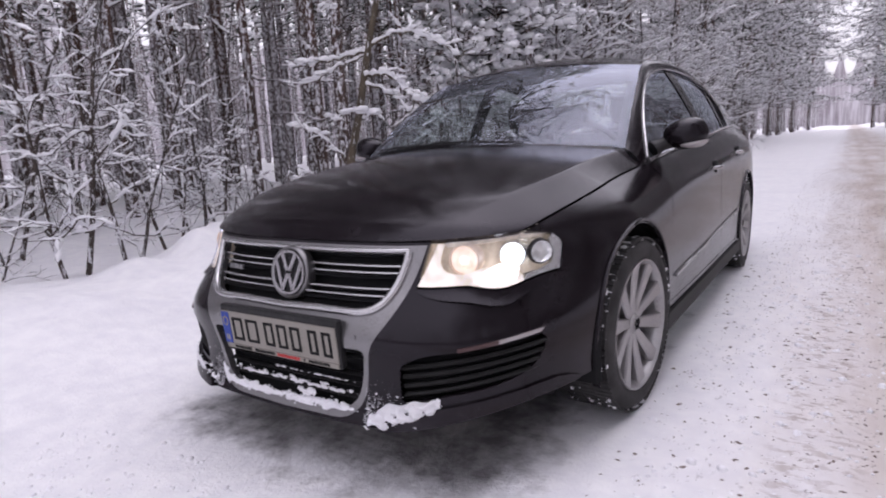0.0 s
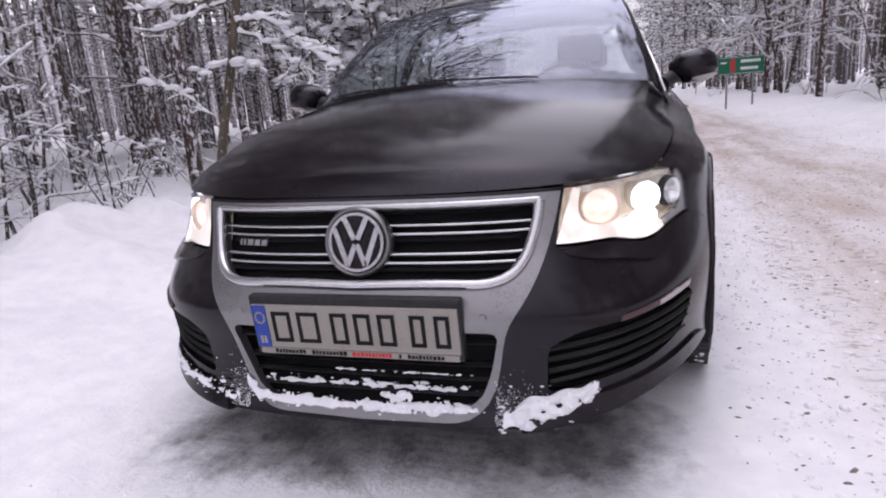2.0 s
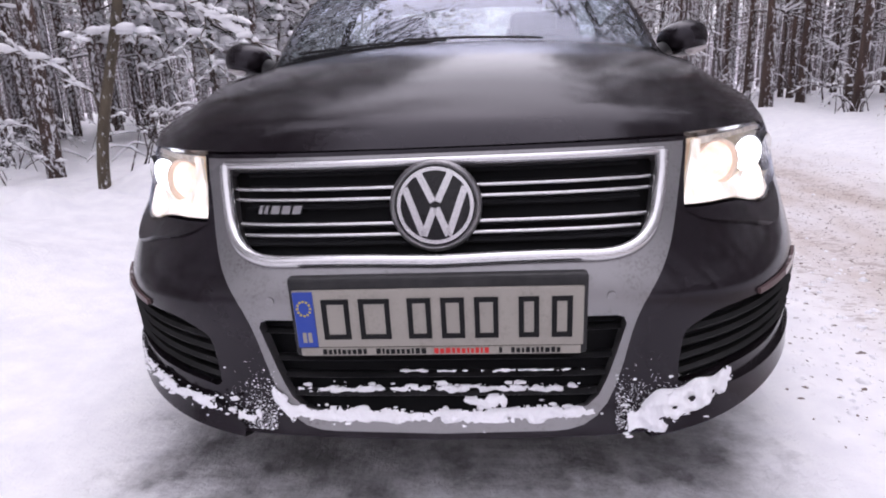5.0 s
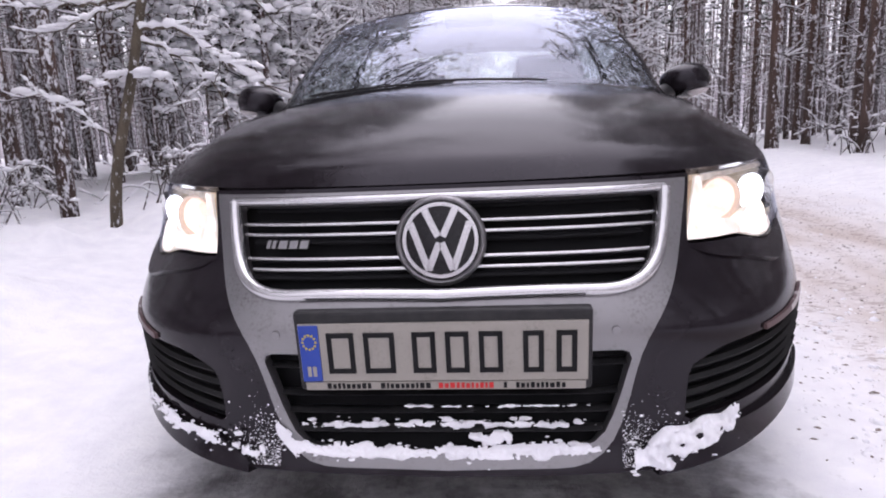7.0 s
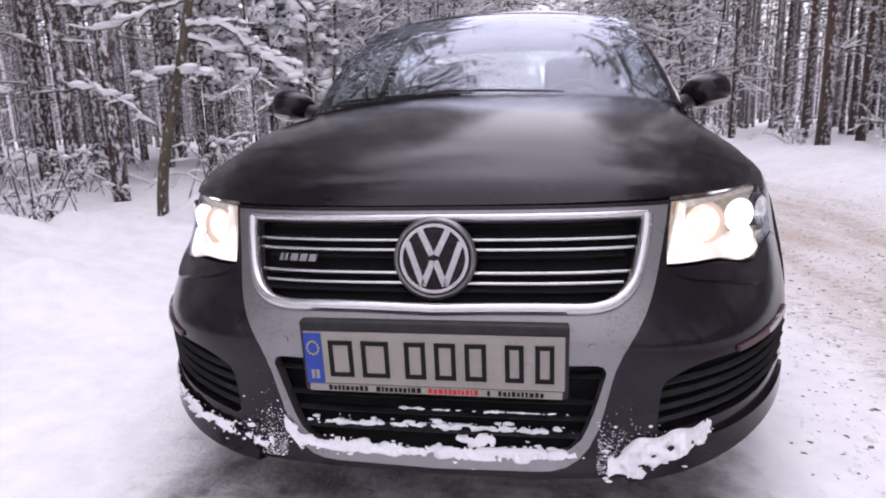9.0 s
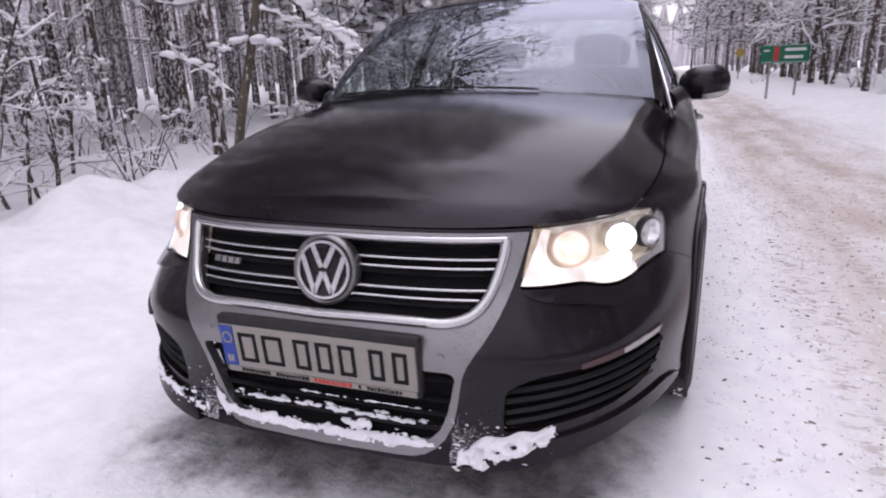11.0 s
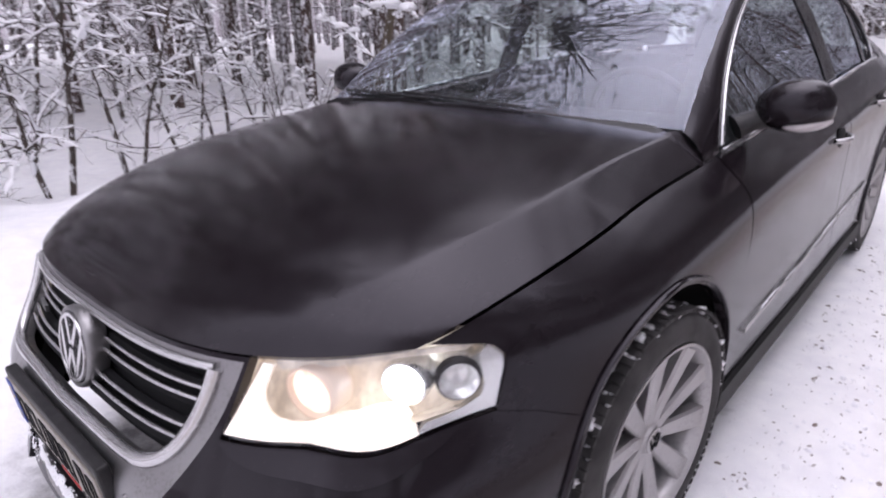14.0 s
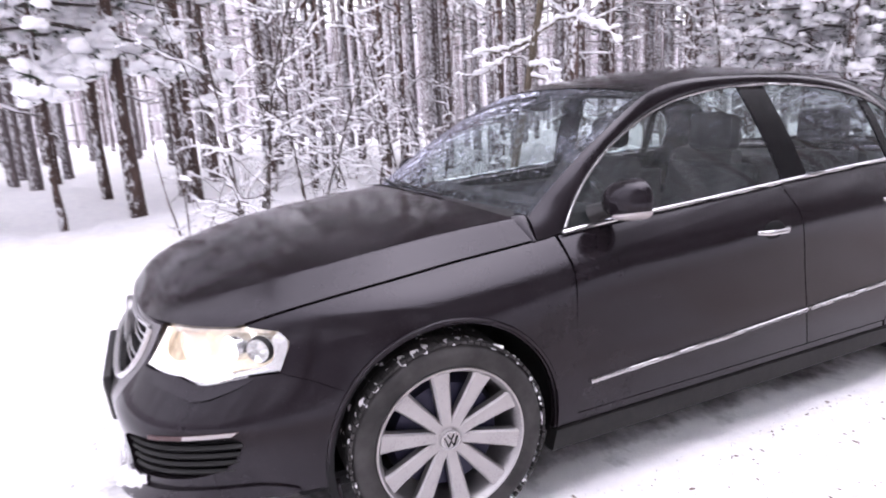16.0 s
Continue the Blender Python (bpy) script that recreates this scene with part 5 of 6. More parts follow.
def ground_snow():
    mat = material("road_snow", (0.85, 0.85, 0.87), 0.7)
    s = Shader(mat)
    x, y, z = s.split()
    grain, lumps, patch = s.noise(60.0, 5.0, 0.7), s.noise(9.0, 5.0, 0.6), s.noise(1.3, 5.0, 0.6)
    streak = s.noise(2.0, 6.0, 0.65, (1.0, 0.22, 1.0))
    white = s.mix(s.ramp(s.math("ADD", s.math("MULTIPLY", lumps, 0.6), s.math("MULTIPLY", patch, 0.4)), 0.36, 0.62), (0.79, 0.79, 0.82), (0.90, 0.90, 0.905))
    lane = s.math("MULTIPLY", s.ramp(x, 0.95, 1.7), s.ramp(x, 3.9, 2.7))
    core = s.math("MULTIPLY", s.ramp(x, 1.25, 1.9), s.ramp(x, 3.3, 2.4))
    sand = s.math("MULTIPLY", lane, s.ramp(streak, 0.38, 0.66, 0.14, 0.66))
    sand2 = s.math("MULTIPLY", core, s.ramp(patch, 0.35, 0.65, 0.10, 0.42))
    stained = s.mix(s.math("MINIMUM", s.math("ADD", sand, sand2), 0.85), white, (0.47, 0.385, 0.325))
    # dark crumbs of bark, needles and grit
    bits = s.math("MULTIPLY", s.ramp(s.noise(26.0, 3.0, 0.8, (1.0, 0.6, 1.0)), 0.635, 0.67), s.ramp(s.noise(3.0, 3.0), 0.38, 0.6))
    crumbs = s.math("MULTIPLY", s.math("MULTIPLY", s.ramp(x, 0.75, 1.3), s.ramp(x, 4.4, 3.2)), bits)
    speckled = s.mix(s.math("MULTIPLY", crumbs, 0.75), stained, (0.085, 0.062, 0.05))
    # broken rows of dirty snow that tyres have pressed out along the tracks
    pressed = s.ramp(s.noise(17.0, 3.0, 0.7, (0.75, 1.5, 1.0)), 0.53, 0.60)
    rows = None
    for middle, wide in ((1.45, 0.16), (1.85, 0.14), (2.3, 0.16), (2.75, 0.18), (3.15, 0.14)):
        row = s.ramp(s.math("ABSOLUTE", s.math("SUBTRACT", x, middle), 0.0), wide, wide * 0.5)
        rows = row if rows is None else s.math("MAXIMUM", rows, row)
    pressed = s.math("MULTIPLY", s.math("MULTIPLY", pressed, rows), s.ramp(streak, 0.36, 0.58, 0.15, 0.7))
    speckled = s.mix(pressed, speckled, (0.34, 0.275, 0.24))
    # grey trodden slush, with the shade under the car painted into its colour
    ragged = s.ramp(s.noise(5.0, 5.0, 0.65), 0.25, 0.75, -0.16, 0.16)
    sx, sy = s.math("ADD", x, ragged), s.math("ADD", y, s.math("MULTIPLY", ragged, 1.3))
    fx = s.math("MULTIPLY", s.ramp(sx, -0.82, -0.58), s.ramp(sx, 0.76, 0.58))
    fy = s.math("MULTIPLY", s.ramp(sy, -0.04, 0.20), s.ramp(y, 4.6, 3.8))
    slush_shade = s.math("MULTIPLY", s.math("MULTIPLY", fx, fy), s.ramp(s.noise(7.0, 6.0, 0.7), 0.28, 0.60, 0.35, 0.95))
    # a tyre's print across it
    bars = s.ramp(s.math("ABSOLUTE", s.math("SUBTRACT", s.math("FRACT", s.math("MULTIPLY", y, 26.0), 0.0), 0.5), 0.0), 0.18, 0.30)
    print_x = s.ramp(s.math("ABSOLUTE", s.math("SUBTRACT", x, 0.14), 0.0), 0.11, 0.09)
    slush_shade = s.math("MULTIPLY", slush_shade, s.math("SUBTRACT", 1.0, s.math("MULTIPLY", s.math("MULTIPLY", bars, print_x), 0.14)))
    s.set("Base Color", s.mix(slush_shade, speckled, (0.125, 0.120, 0.124)))
    s.set("Roughness", s.ramp(slush_shade, 0.0, 1.0, 0.75, 0.5))
    s.bump(s.math("ADD", s.math("ADD", grain, s.math("MULTIPLY", lumps, 1.6)), s.math("ADD", s.math("MULTIPLY", bits, 0.6), s.math("MULTIPLY", pressed, 1.2))), 0.42, 0.02)
    return mat


def build_ground():
    xs = np.unique(np.r_[np.linspace(-300, -40, 10), np.linspace(-40, -6, 90), np.linspace(-6, -1, 95), np.linspace(-1, 4.5, 120), np.linspace(4.5, 9, 50), np.linspace(9, 40, 60), np.linspace(40, 300, 10)].round(4))
    ys = np.unique(np.r_[np.linspace(-300, -25, 10), np.linspace(-25, -3, 50), np.linspace(-3, 7, 200), np.linspace(7, 20, 85), np.linspace(20, 80, 80), np.linspace(80, 700, 30)].round(4))
    gx, gy = np.meshgrid(xs, ys, indexing="ij")
    gz = ground_height(gx, gy)
    verts = np.stack([gx, gy, gz], -1).reshape(-1, 3)
    n = len(ys)
    i, j = np.meshgrid(np.arange(len(xs) - 1), np.arange(n - 1), indexing="ij")
    a = (i * n + j).ravel()
    faces = np.stack([a, a + n, a + n + 1, a + 1], -1)
    me = bpy.data.meshes.new("ground")
    me.from_pydata(verts.tolist(), [], faces.tolist())
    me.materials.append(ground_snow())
    me.polygons.foreach_set("use_smooth", [True] * len(me.polygons))
    tagged(new("ground", me), "snow-covered forest road with sandy tyre tracks and soft banks", "ground", kind="structure")


build_ground()


def road_litter():
    """Crumbs of bark, needles and grit on the trodden road."""
    rng = random.Random(17)
    verts, faces = [], []
    for _ in range(32000):
        x, y = rng.gauss(2.15, 0.9), -6.0 + 21 * rng.random() ** 1.1
        if x < 0.9 and y > -0.2 or not 0.4 < x < 4.6:
            continue
        size, turn = min(0.016, 0.0025 + rng.expovariate(320)), rng.uniform(0, 6.28)
        z = float(ground_height(x, y)) + 0.001
        base = len(verts)
        for k in range(5):
            a = turn + 1.2566 * k
            w = size * rng.uniform(0.35, 1.0)
            u, v = w * math.cos(a) * 1.3, w * math.sin(a) * 0.7
            px, py = x + u * math.cos(turn * 3) - v * math.sin(turn * 3), y + u * math.sin(turn * 3) + v * math.cos(turn * 3)
            verts.append((px, py, z))
        verts.append((x, y, z + size * 0.35))
        faces += [(base + k, base + (k + 1) % 5, base + 5) for k in range(5)]
    ob = add_mesh("road_litter", verts, faces, plastic("litter_brown", (0.22, 0.18, 0.155), 0.9, 0.5), smooth=False)
    tagged(ob, "dark crumbs of bark and grit on the packed snow", "litter", kind="stuff")



def snow_crumbs():
    """Loose lumps of churned snow round the car's nose and along the track."""
    rng = random.Random(29)
    verts, faces = [], []
    for k in range(2600):
        if k % 3:
            x, y = rng.gauss(1.25, 0.28), rng.uniform(-1.2, 4.5)
        else:
            x, y = rng.uniform(-1.0, 1.3), rng.gauss(-0.38, 0.2)
        if x < 0.95 and y > -0.1:
            continue
        r = min(0.022, 0.002 + rng.expovariate(270))
        z = float(ground_height(x, y))
        base = len(verts)
        verts.append((x, y, z + r * rng.uniform(0.5, 0.9)))
        for ring, (w, h) in enumerate(((0.7, 0.45), (1.0, -0.1))):
            for j in range(6):
                a, g = 1.047 * j + 0.5 * ring, w * r * rng.uniform(0.7, 1.3)
                verts.append((x + g * math.cos(a), y + g * math.sin(a), z + r * h * rng.uniform(0.7, 1.2)))
        for j in range(6):
            n = (j + 1) % 6
            faces += [(base, base + 1 + j, base + 1 + n), (base + 1 + j, base + 7 + j, base + 7 + n, base + 1 + n)]
    ob = add_mesh("snow_crumbs", verts, faces, SNOW)
    tagged(ob, "loose lumps of churned snow round the parked car", "snow", kind="stuff")


road_litter()
snow_crumbs()

# ---- woods ----
def bark(name, low, high, snowy=0.4):
    mat = material(name, low, 0.9)
    s = Shader(mat)
    geo = s.nodes.new("ShaderNodeNewGeometry")
    nx, ny, nz = s.split(geo.outputs["Normal"])
    px, py, pz = s.split(geo.outputs["Position"])
    plates = s.noise(9.0, 5.0, 0.7, (1.0, 1.0, 0.25))
    brown = s.mix(s.ramp(pz, 1.5, 6.0), low, high)
    wood = s.mix(s.ramp(plates, 0.3, 0.7), brown, tuple(c * 0.35 for c in low))
    # snow driven on to one side of the trunk
    wind = s.math("ADD", s.math("MULTIPLY", nx, 0.55), s.math("MULTIPLY", ny, -0.75))
    blown = s.math("ADD", s.math("MULTIPLY", wind, 0.17), s.math("MULTIPLY", s.noise(20.0, 6.0, 0.72, (1.0, 1.0, 0.5), geo.outputs["Position"]), 1.0))
    cover = s.ramp(blown, 0.72 - 0.22 * snowy, 0.78 - 0.22 * snowy)
    lying = s.math("MAXIMUM", cover, s.ramp(nz, 0.45, 0.6))
    s.set("Base Color", s.mix(lying, wood, (0.82, 0.82, 0.85)))
    s.bump(s.math("ADD", plates, s.math("MULTIPLY", lying, 0.5)), 0.6, 0.03)
    return mat


def leafage(name, color):
    mat = material(name, color, 0.7)
    s = Shader(mat)
    info = s.nodes.new("ShaderNodeNewGeometry")
    s.set("Base Color", s.mix(info.outputs["Random Per Island"], tuple(c * 0.5 for c in color), tuple(c * 1.5 for c in color)))
    return mat


PINE_BARK = bark("pine_bark", (0.105, 0.068, 0.056), (0.18, 0.085, 0.055))
# far trunks: the haze of distance is painted in as paler bark
HAZED_BARK = bark("hazed_bark", (0.20, 0.165, 0.165), (0.25, 0.18, 0.165), 0.5)
TWIG_BARK = bark("twig_bark", (0.085, 0.065, 0.055), (0.08, 0.06, 0.05), 0.25)
YOUNG_BARK = bark("young_bark", (0.15, 0.12, 0.085), (0.15, 0.12, 0.085), 0.0)
NEEDLES = leafage("pine_needles", (0.030, 0.042, 0.026))
RUSTY = leafage("rusty_leaves", (0.20, 0.085, 0.045))
TREE_SNOW = snow("tree_snow", grain=20.0)


class Heap:
    """Gathers simple shapes into one mesh."""

    def __init__(self):
        self.verts, self.faces = [], []

    def stick(self, pts, radii, sides=5, lift=0.0, flat=1.0):
        pts = np.asarray(pts, float)
        way = np.gradient(pts, axis=0)
        way /= np.linalg.norm(way, axis=1, keepdims=True) + 1e-9
        ref = np.where(np.abs(way[:, 2:]) < 0.9, [[0, 0, 1.0]], [[1.0, 0, 0]])
        side = np.cross(way, ref)
        side /= np.linalg.norm(side, axis=1, keepdims=True) + 1e-9
        up = np.cross(side, way)
        a = np.linspace(0, 2 * np.pi, sides, endpoint=False) + 0.3
        r = np.broadcast_to(np.asarray(radii, float), len(pts))[:, None, None]
        ring = pts[:, None] + r * (np.cos(a)[None, :, None] * side[:, None] + flat * np.sin(a)[None, :, None] * up[:, None])
        ring[..., 2] += lift
        base = len(self.verts)
        self.verts.extend(ring.reshape(-1, 3).tolist())
        for i in range(len(pts) - 1):
            for k in range(sides):
                n = (k + 1) % sides
                self.faces.append((base + i * sides + k, base + i * sides + n, base + (i + 1) * sides + n, base + (i + 1) * sides + k))
        self.faces.append(tuple(base + k for k in range(sides))[::-1])
        self.faces.append(tuple(base + (len(pts) - 1) * sides + k for k in range(sides)))

    def flake(self, a, b, c):
        base = len(self.verts)
        self.verts.extend([a, b, c])
        self.faces.append((base, base + 1, base + 2))

    def blob(self, center, size, rng, sides=5, rows=2):
        """A small uneven lump of snow."""
        base = len(self.verts)
        cx, cy, cz = center
        sx, sy, sz = size
        turn = rng.uniform(0, 6)
        self.verts.append((cx, cy, cz + sz))
        for r in range(1, rows):
            t = math.pi * r / rows
            for k in range(sides):
                a = 2 * math.pi * k / sides + turn
                w = rng.uniform(0.75, 1.25)
                self.verts.append((cx + sx * w * math.sin(t) * math.cos(a), cy + sy * w * math.sin(t) * math.sin(a), cz + sz * rng.uniform(0.8, 1.2) * math.cos(t) * (1 if t < 1.6 else 0.5)))
        self.verts.append((cx, cy, cz - 0.4 * sz))
        for k in range(sides):
            n = (k + 1) % sides
            self.faces.append((base, base + 1 + k, base + 1 + n))
            for r in range(rows - 2):
                p = base + 1 + r * sides
                self.faces.append((p + k, p + sides + k, p + sides + n, p + n))
            p = base + 1 + (rows - 2) * sides
            self.faces.append((p + n, p + k, len(self.verts) - 1))

    def mesh(self, name, mat, parent=None, label="", smooth=True):
        me = bpy.data.meshes.new(name)
        me.from_pydata(self.verts, [], self.faces)
        me.materials.append(mat)
        if smooth:
            me.polygons.foreach_set("use_smooth", [True] * len(me.polygons))
        ob = new(name, me)
        ob.parent = parent
        return tagged(ob, label)


def wander(start, way, length, bend, rng, count=6, rise=0.0):
    p, d, out = Vector(start), Vector(way).normalized(), [tuple(start)]
    for _ in range(count):
        d = (d + Vector((rng.gauss(0, bend), rng.gauss(0, bend), rng.gauss(0, bend) + rise))).normalized()
        p = p + d * (length / count)
        out.append(tuple(p))
    return out


def snow_on(heap, pts, radius, rng, thick=1.6, cover=0.8, most=0.032):
    """Snow lying along the top of a branch in uneven lumps, broken here and there."""
    run = []

    def lay():
        if len(run) > 1:
            p = np.repeat(np.asarray(run, float), 2, axis=0)
            p[1:-1:2] = 0.55 * p[1:-1:2] + 0.45 * p[2::2]
            p = p[:-1]
            w = min(most, radius * thick)
            heap.stick(p, [w * (0.3 if k in (0, len(p) - 1) else rng.choice((0.35, 0.6, 0.9, 1.15, 1.5)) * rng.uniform(0.85, 1.15)) for k in range(len(p))], 5, radius + 0.25 * w, 0.85)
        run.clear()

    for i, p in enumerate(pts):
        d = Vector(pts[min(i + 1, len(pts) - 1)]) - Vector(pts[max(i - 1, 0)])
        if abs(d.normalized().z) < 0.82 and rng.random() < cover:
            run.append(p)
        else:
            lay()
    lay()


def bough(wood, green, white, start, way, length, rng, dense=1.0, heap=0.75):
    """A drooping pine bough with tufts of needles and lumps of snow."""
    pts = wander(start, way, length, 0.16, rng, 6, -0.05)
    wood.stick(pts, np.linspace(0.014, 0.004, 7) * (0.5 + length), 3)
    for i in range(2, 7):
        for _ in range(int(round(4 * dense))):
            c = Vector(pts[i]) + Vector((rng.gauss(0, 0.14), rng.gauss(0, 0.14), rng.gauss(0, 0.06))) * length
            wood.flake(pts[i], tuple(c), (c.x, c.y, c.z - 0.012))
            for _ in range(9):
                d = Vector((rng.gauss(0, 1), rng.gauss(0, 1), rng.gauss(0.2, 0.7))).normalized() * rng.uniform(0.08, 0.17)
                s = d.cross(Vector((rng.gauss(0, 1), rng.gauss(0, 1), rng.gauss(0, 1)))).normalized() * 0.017
                green.flake(tuple(c - s), tuple(c + s), tuple(c + d))
            count, low, high, loose = (4, 0.04, 0.13, 0.07) if heap > 0.95 else (7, 0.02, 0.06, 0.10) if heap > 0.8 else (1, 0.05, 0.12, 0.0)
            for _ in range(count):
                if rng.random() < heap:
                    s = rng.uniform(low, high)
                    white.blob((c.x + rng.gauss(0, loose), c.y + rng.gauss(0, loose), c.z + 0.03 + rng.gauss(0, 0.5 * loose)), (s * rng.uniform(0.8, 1.3), s * rng.uniform(0.8, 1.3), s * rng.uniform(0.6, 1.0)), rng, 5, 4 if heap > 0.95 else 3 if heap > 0.8 else 2)


def pine(seed, height, radius, crown, dead=11, boughs=40, lean=0.0, heap=0.45, spread=1.0):
    rng = random.Random(seed)
    tree = new("pine_tree", None)
    tagged(tree, "tall bare-trunked pine dusted with driven snow", "tree", "pines beside the road")
    trunk, twigs, white, green, limbs = Heap(), Heap(), Heap(), Heap(), Heap()
    z = np.linspace(-0.3, height, 12)
    wob = np.cumsum([[rng.gauss(0, 0.02), rng.gauss(0, 0.02)] for _ in z], axis=0) + np.outer(z, (lean, 0))
    line = np.c_[wob, z]
    trunk.stick(line, radius * np.interp(z / height, (0, 0.03, 0.5, 1), (1.25, 1.0, 0.72, 0.25)), 12)
    at = lambda h: np.array([np.interp(h, z, line[:, k]) for k in range(3)])
    for _ in range(dead):
        h, a = rng.uniform(1.2, crown), rng.uniform(0, 2 * math.pi)
        way = (math.cos(a), math.sin(a), rng.uniform(-0.25, 0.35))
        length = rng.uniform(0.3, 1.0) ** 1.3 * 1.3
        pts = wander(at(h), way, length, 0.14, rng, 5)
        r = 0.012 * (0.5 + length)
        twigs.stick(pts, np.linspace(r, r * 0.35, 6), 4)
        snow_on(white, pts, r * 0.9, rng, 1.6, 0.6)
        for _ in range(3):
            i = rng.randrange(1, 5)
            more = wander(pts[i], Vector(way) + Vector((rng.gauss(0, 0.8), rng.gauss(0, 0.8), rng.gauss(0, 0.4))), length * 0.45, 0.2, rng, 3)
            twigs.stick(more, np.linspace(r * 0.5, r * 0.2, 4), 3)
            snow_on(white, more, r * 0.6, rng, 1.6, 0.45)
    for k in range(boughs):
        h = crown + (height - crown) * (k / boughs) ** 0.9
        a = k * 2.4 + rng.uniform(-0.4, 0.4)
        reach = (0.6 + 2.0 * math.sin(math.pi * (0.12 + 0.85 * (k / boughs))) ** 0.8) * rng.uniform(0.7, 1.2)
        bough(limbs, green, white, at(h), (math.cos(a), math.sin(a), rng.uniform(-0.1, 0.3)), reach * spread, rng, 0.8 if spread == 1 else 1.1, heap)
    trunk.mesh("trunk", PINE_BARK, tree)
    twigs.mesh("deadwood", TWIG_BARK, tree)["kind"] = "stuff"
    limbs.mesh("bough_wood", TWIG_BARK, tree)["kind"] = "stuff"
    green.mesh("needle_crown", NEEDLES, tree, smooth=False)["kind"] = "stuff"
    white.mesh("snow_load", TREE_SNOW, tree)["kind"] = "stuff"
    return tree


def sapling(seed, height, stems=2, spread=0.25, limbs=11, radius=0.016, label="leafless sapling with snow lying on its branches", mat=None, lean=(0, 0), name="sapling", fur=0.4, twigs_each=3, bend=0.06, reach=0.34, climb=0.8):
    rng = random.Random(seed)
    tree = new(name, None)
    tagged(tree, label, "tree", "saplings on the bank")
    white, twigs = Heap(), Heap()
    for k in range(stems):
        stem = Heap()
        a = rng.uniform(0, 6.28)
        tall = height * rng.uniform(0.7, 1.0) if k else height
        way = (spread * math.cos(a) + lean[0], spread * math.sin(a) + lean[1], 1)
        main = wander((0.05 * math.cos(a), 0.05 * math.sin(a), -0.15), way, tall, bend, rng, 12, 0.05)
        r0 = radius * (1 if k == 0 else rng.uniform(0.5, 0.85))
        radii = np.linspace(r0, r0 * 0.22, 13)
        stem.stick(main, radii, 8)
        snow_on(white, main, r0 * 0.7, rng, 1.2, 0.6)
        stem.mesh("stem", mat or TWIG_BARK, tree)
        for _ in range(limbs):
            i = rng.randrange(2, 12)
            b = rng.uniform(0, 6.28)
            length = (tall * reach) * rng.uniform(0.45, 1.1) * (1.15 - i / 16)
            limb = wander(main[i], (math.cos(b), math.sin(b), rng.uniform(-0.1, climb)), length, 0.25, rng, 6, 0.0)
            rl = min(radii[i] * 0.5, 0.016)
            twigs.stick(limb, np.linspace(rl, rl * 0.3, 7), 5)
            snow_on(white, limb, max(rl, 0.006), rng, 2.0, 0.55 + 0.4 * fur)
            for _ in range(twigs_each):
                j = rng.randrange(1, 6)
                twig = wander(limb[j], Vector((math.cos(b), math.sin(b), 0.2)) + Vector((rng.gauss(0, 0.8), rng.gauss(0, 0.8), rng.gauss(0, 0.5))), length * rng.uniform(0.25, 0.5), 0.3, rng, 4)
                twigs.stick(twig, np.linspace(rl * 0.5, rl * 0.2, 5), 3)
                snow_on(white, twig, max(rl * 0.6, 0.004), rng, 1.4 + 1.4 * fur, fur)
    twigs.mesh("twig_spray", mat or TWIG_BARK, tree)["kind"] = "stuff"
    white.mesh("snow_load", TREE_SNOW, tree)["kind"] = "stuff"
    return tree


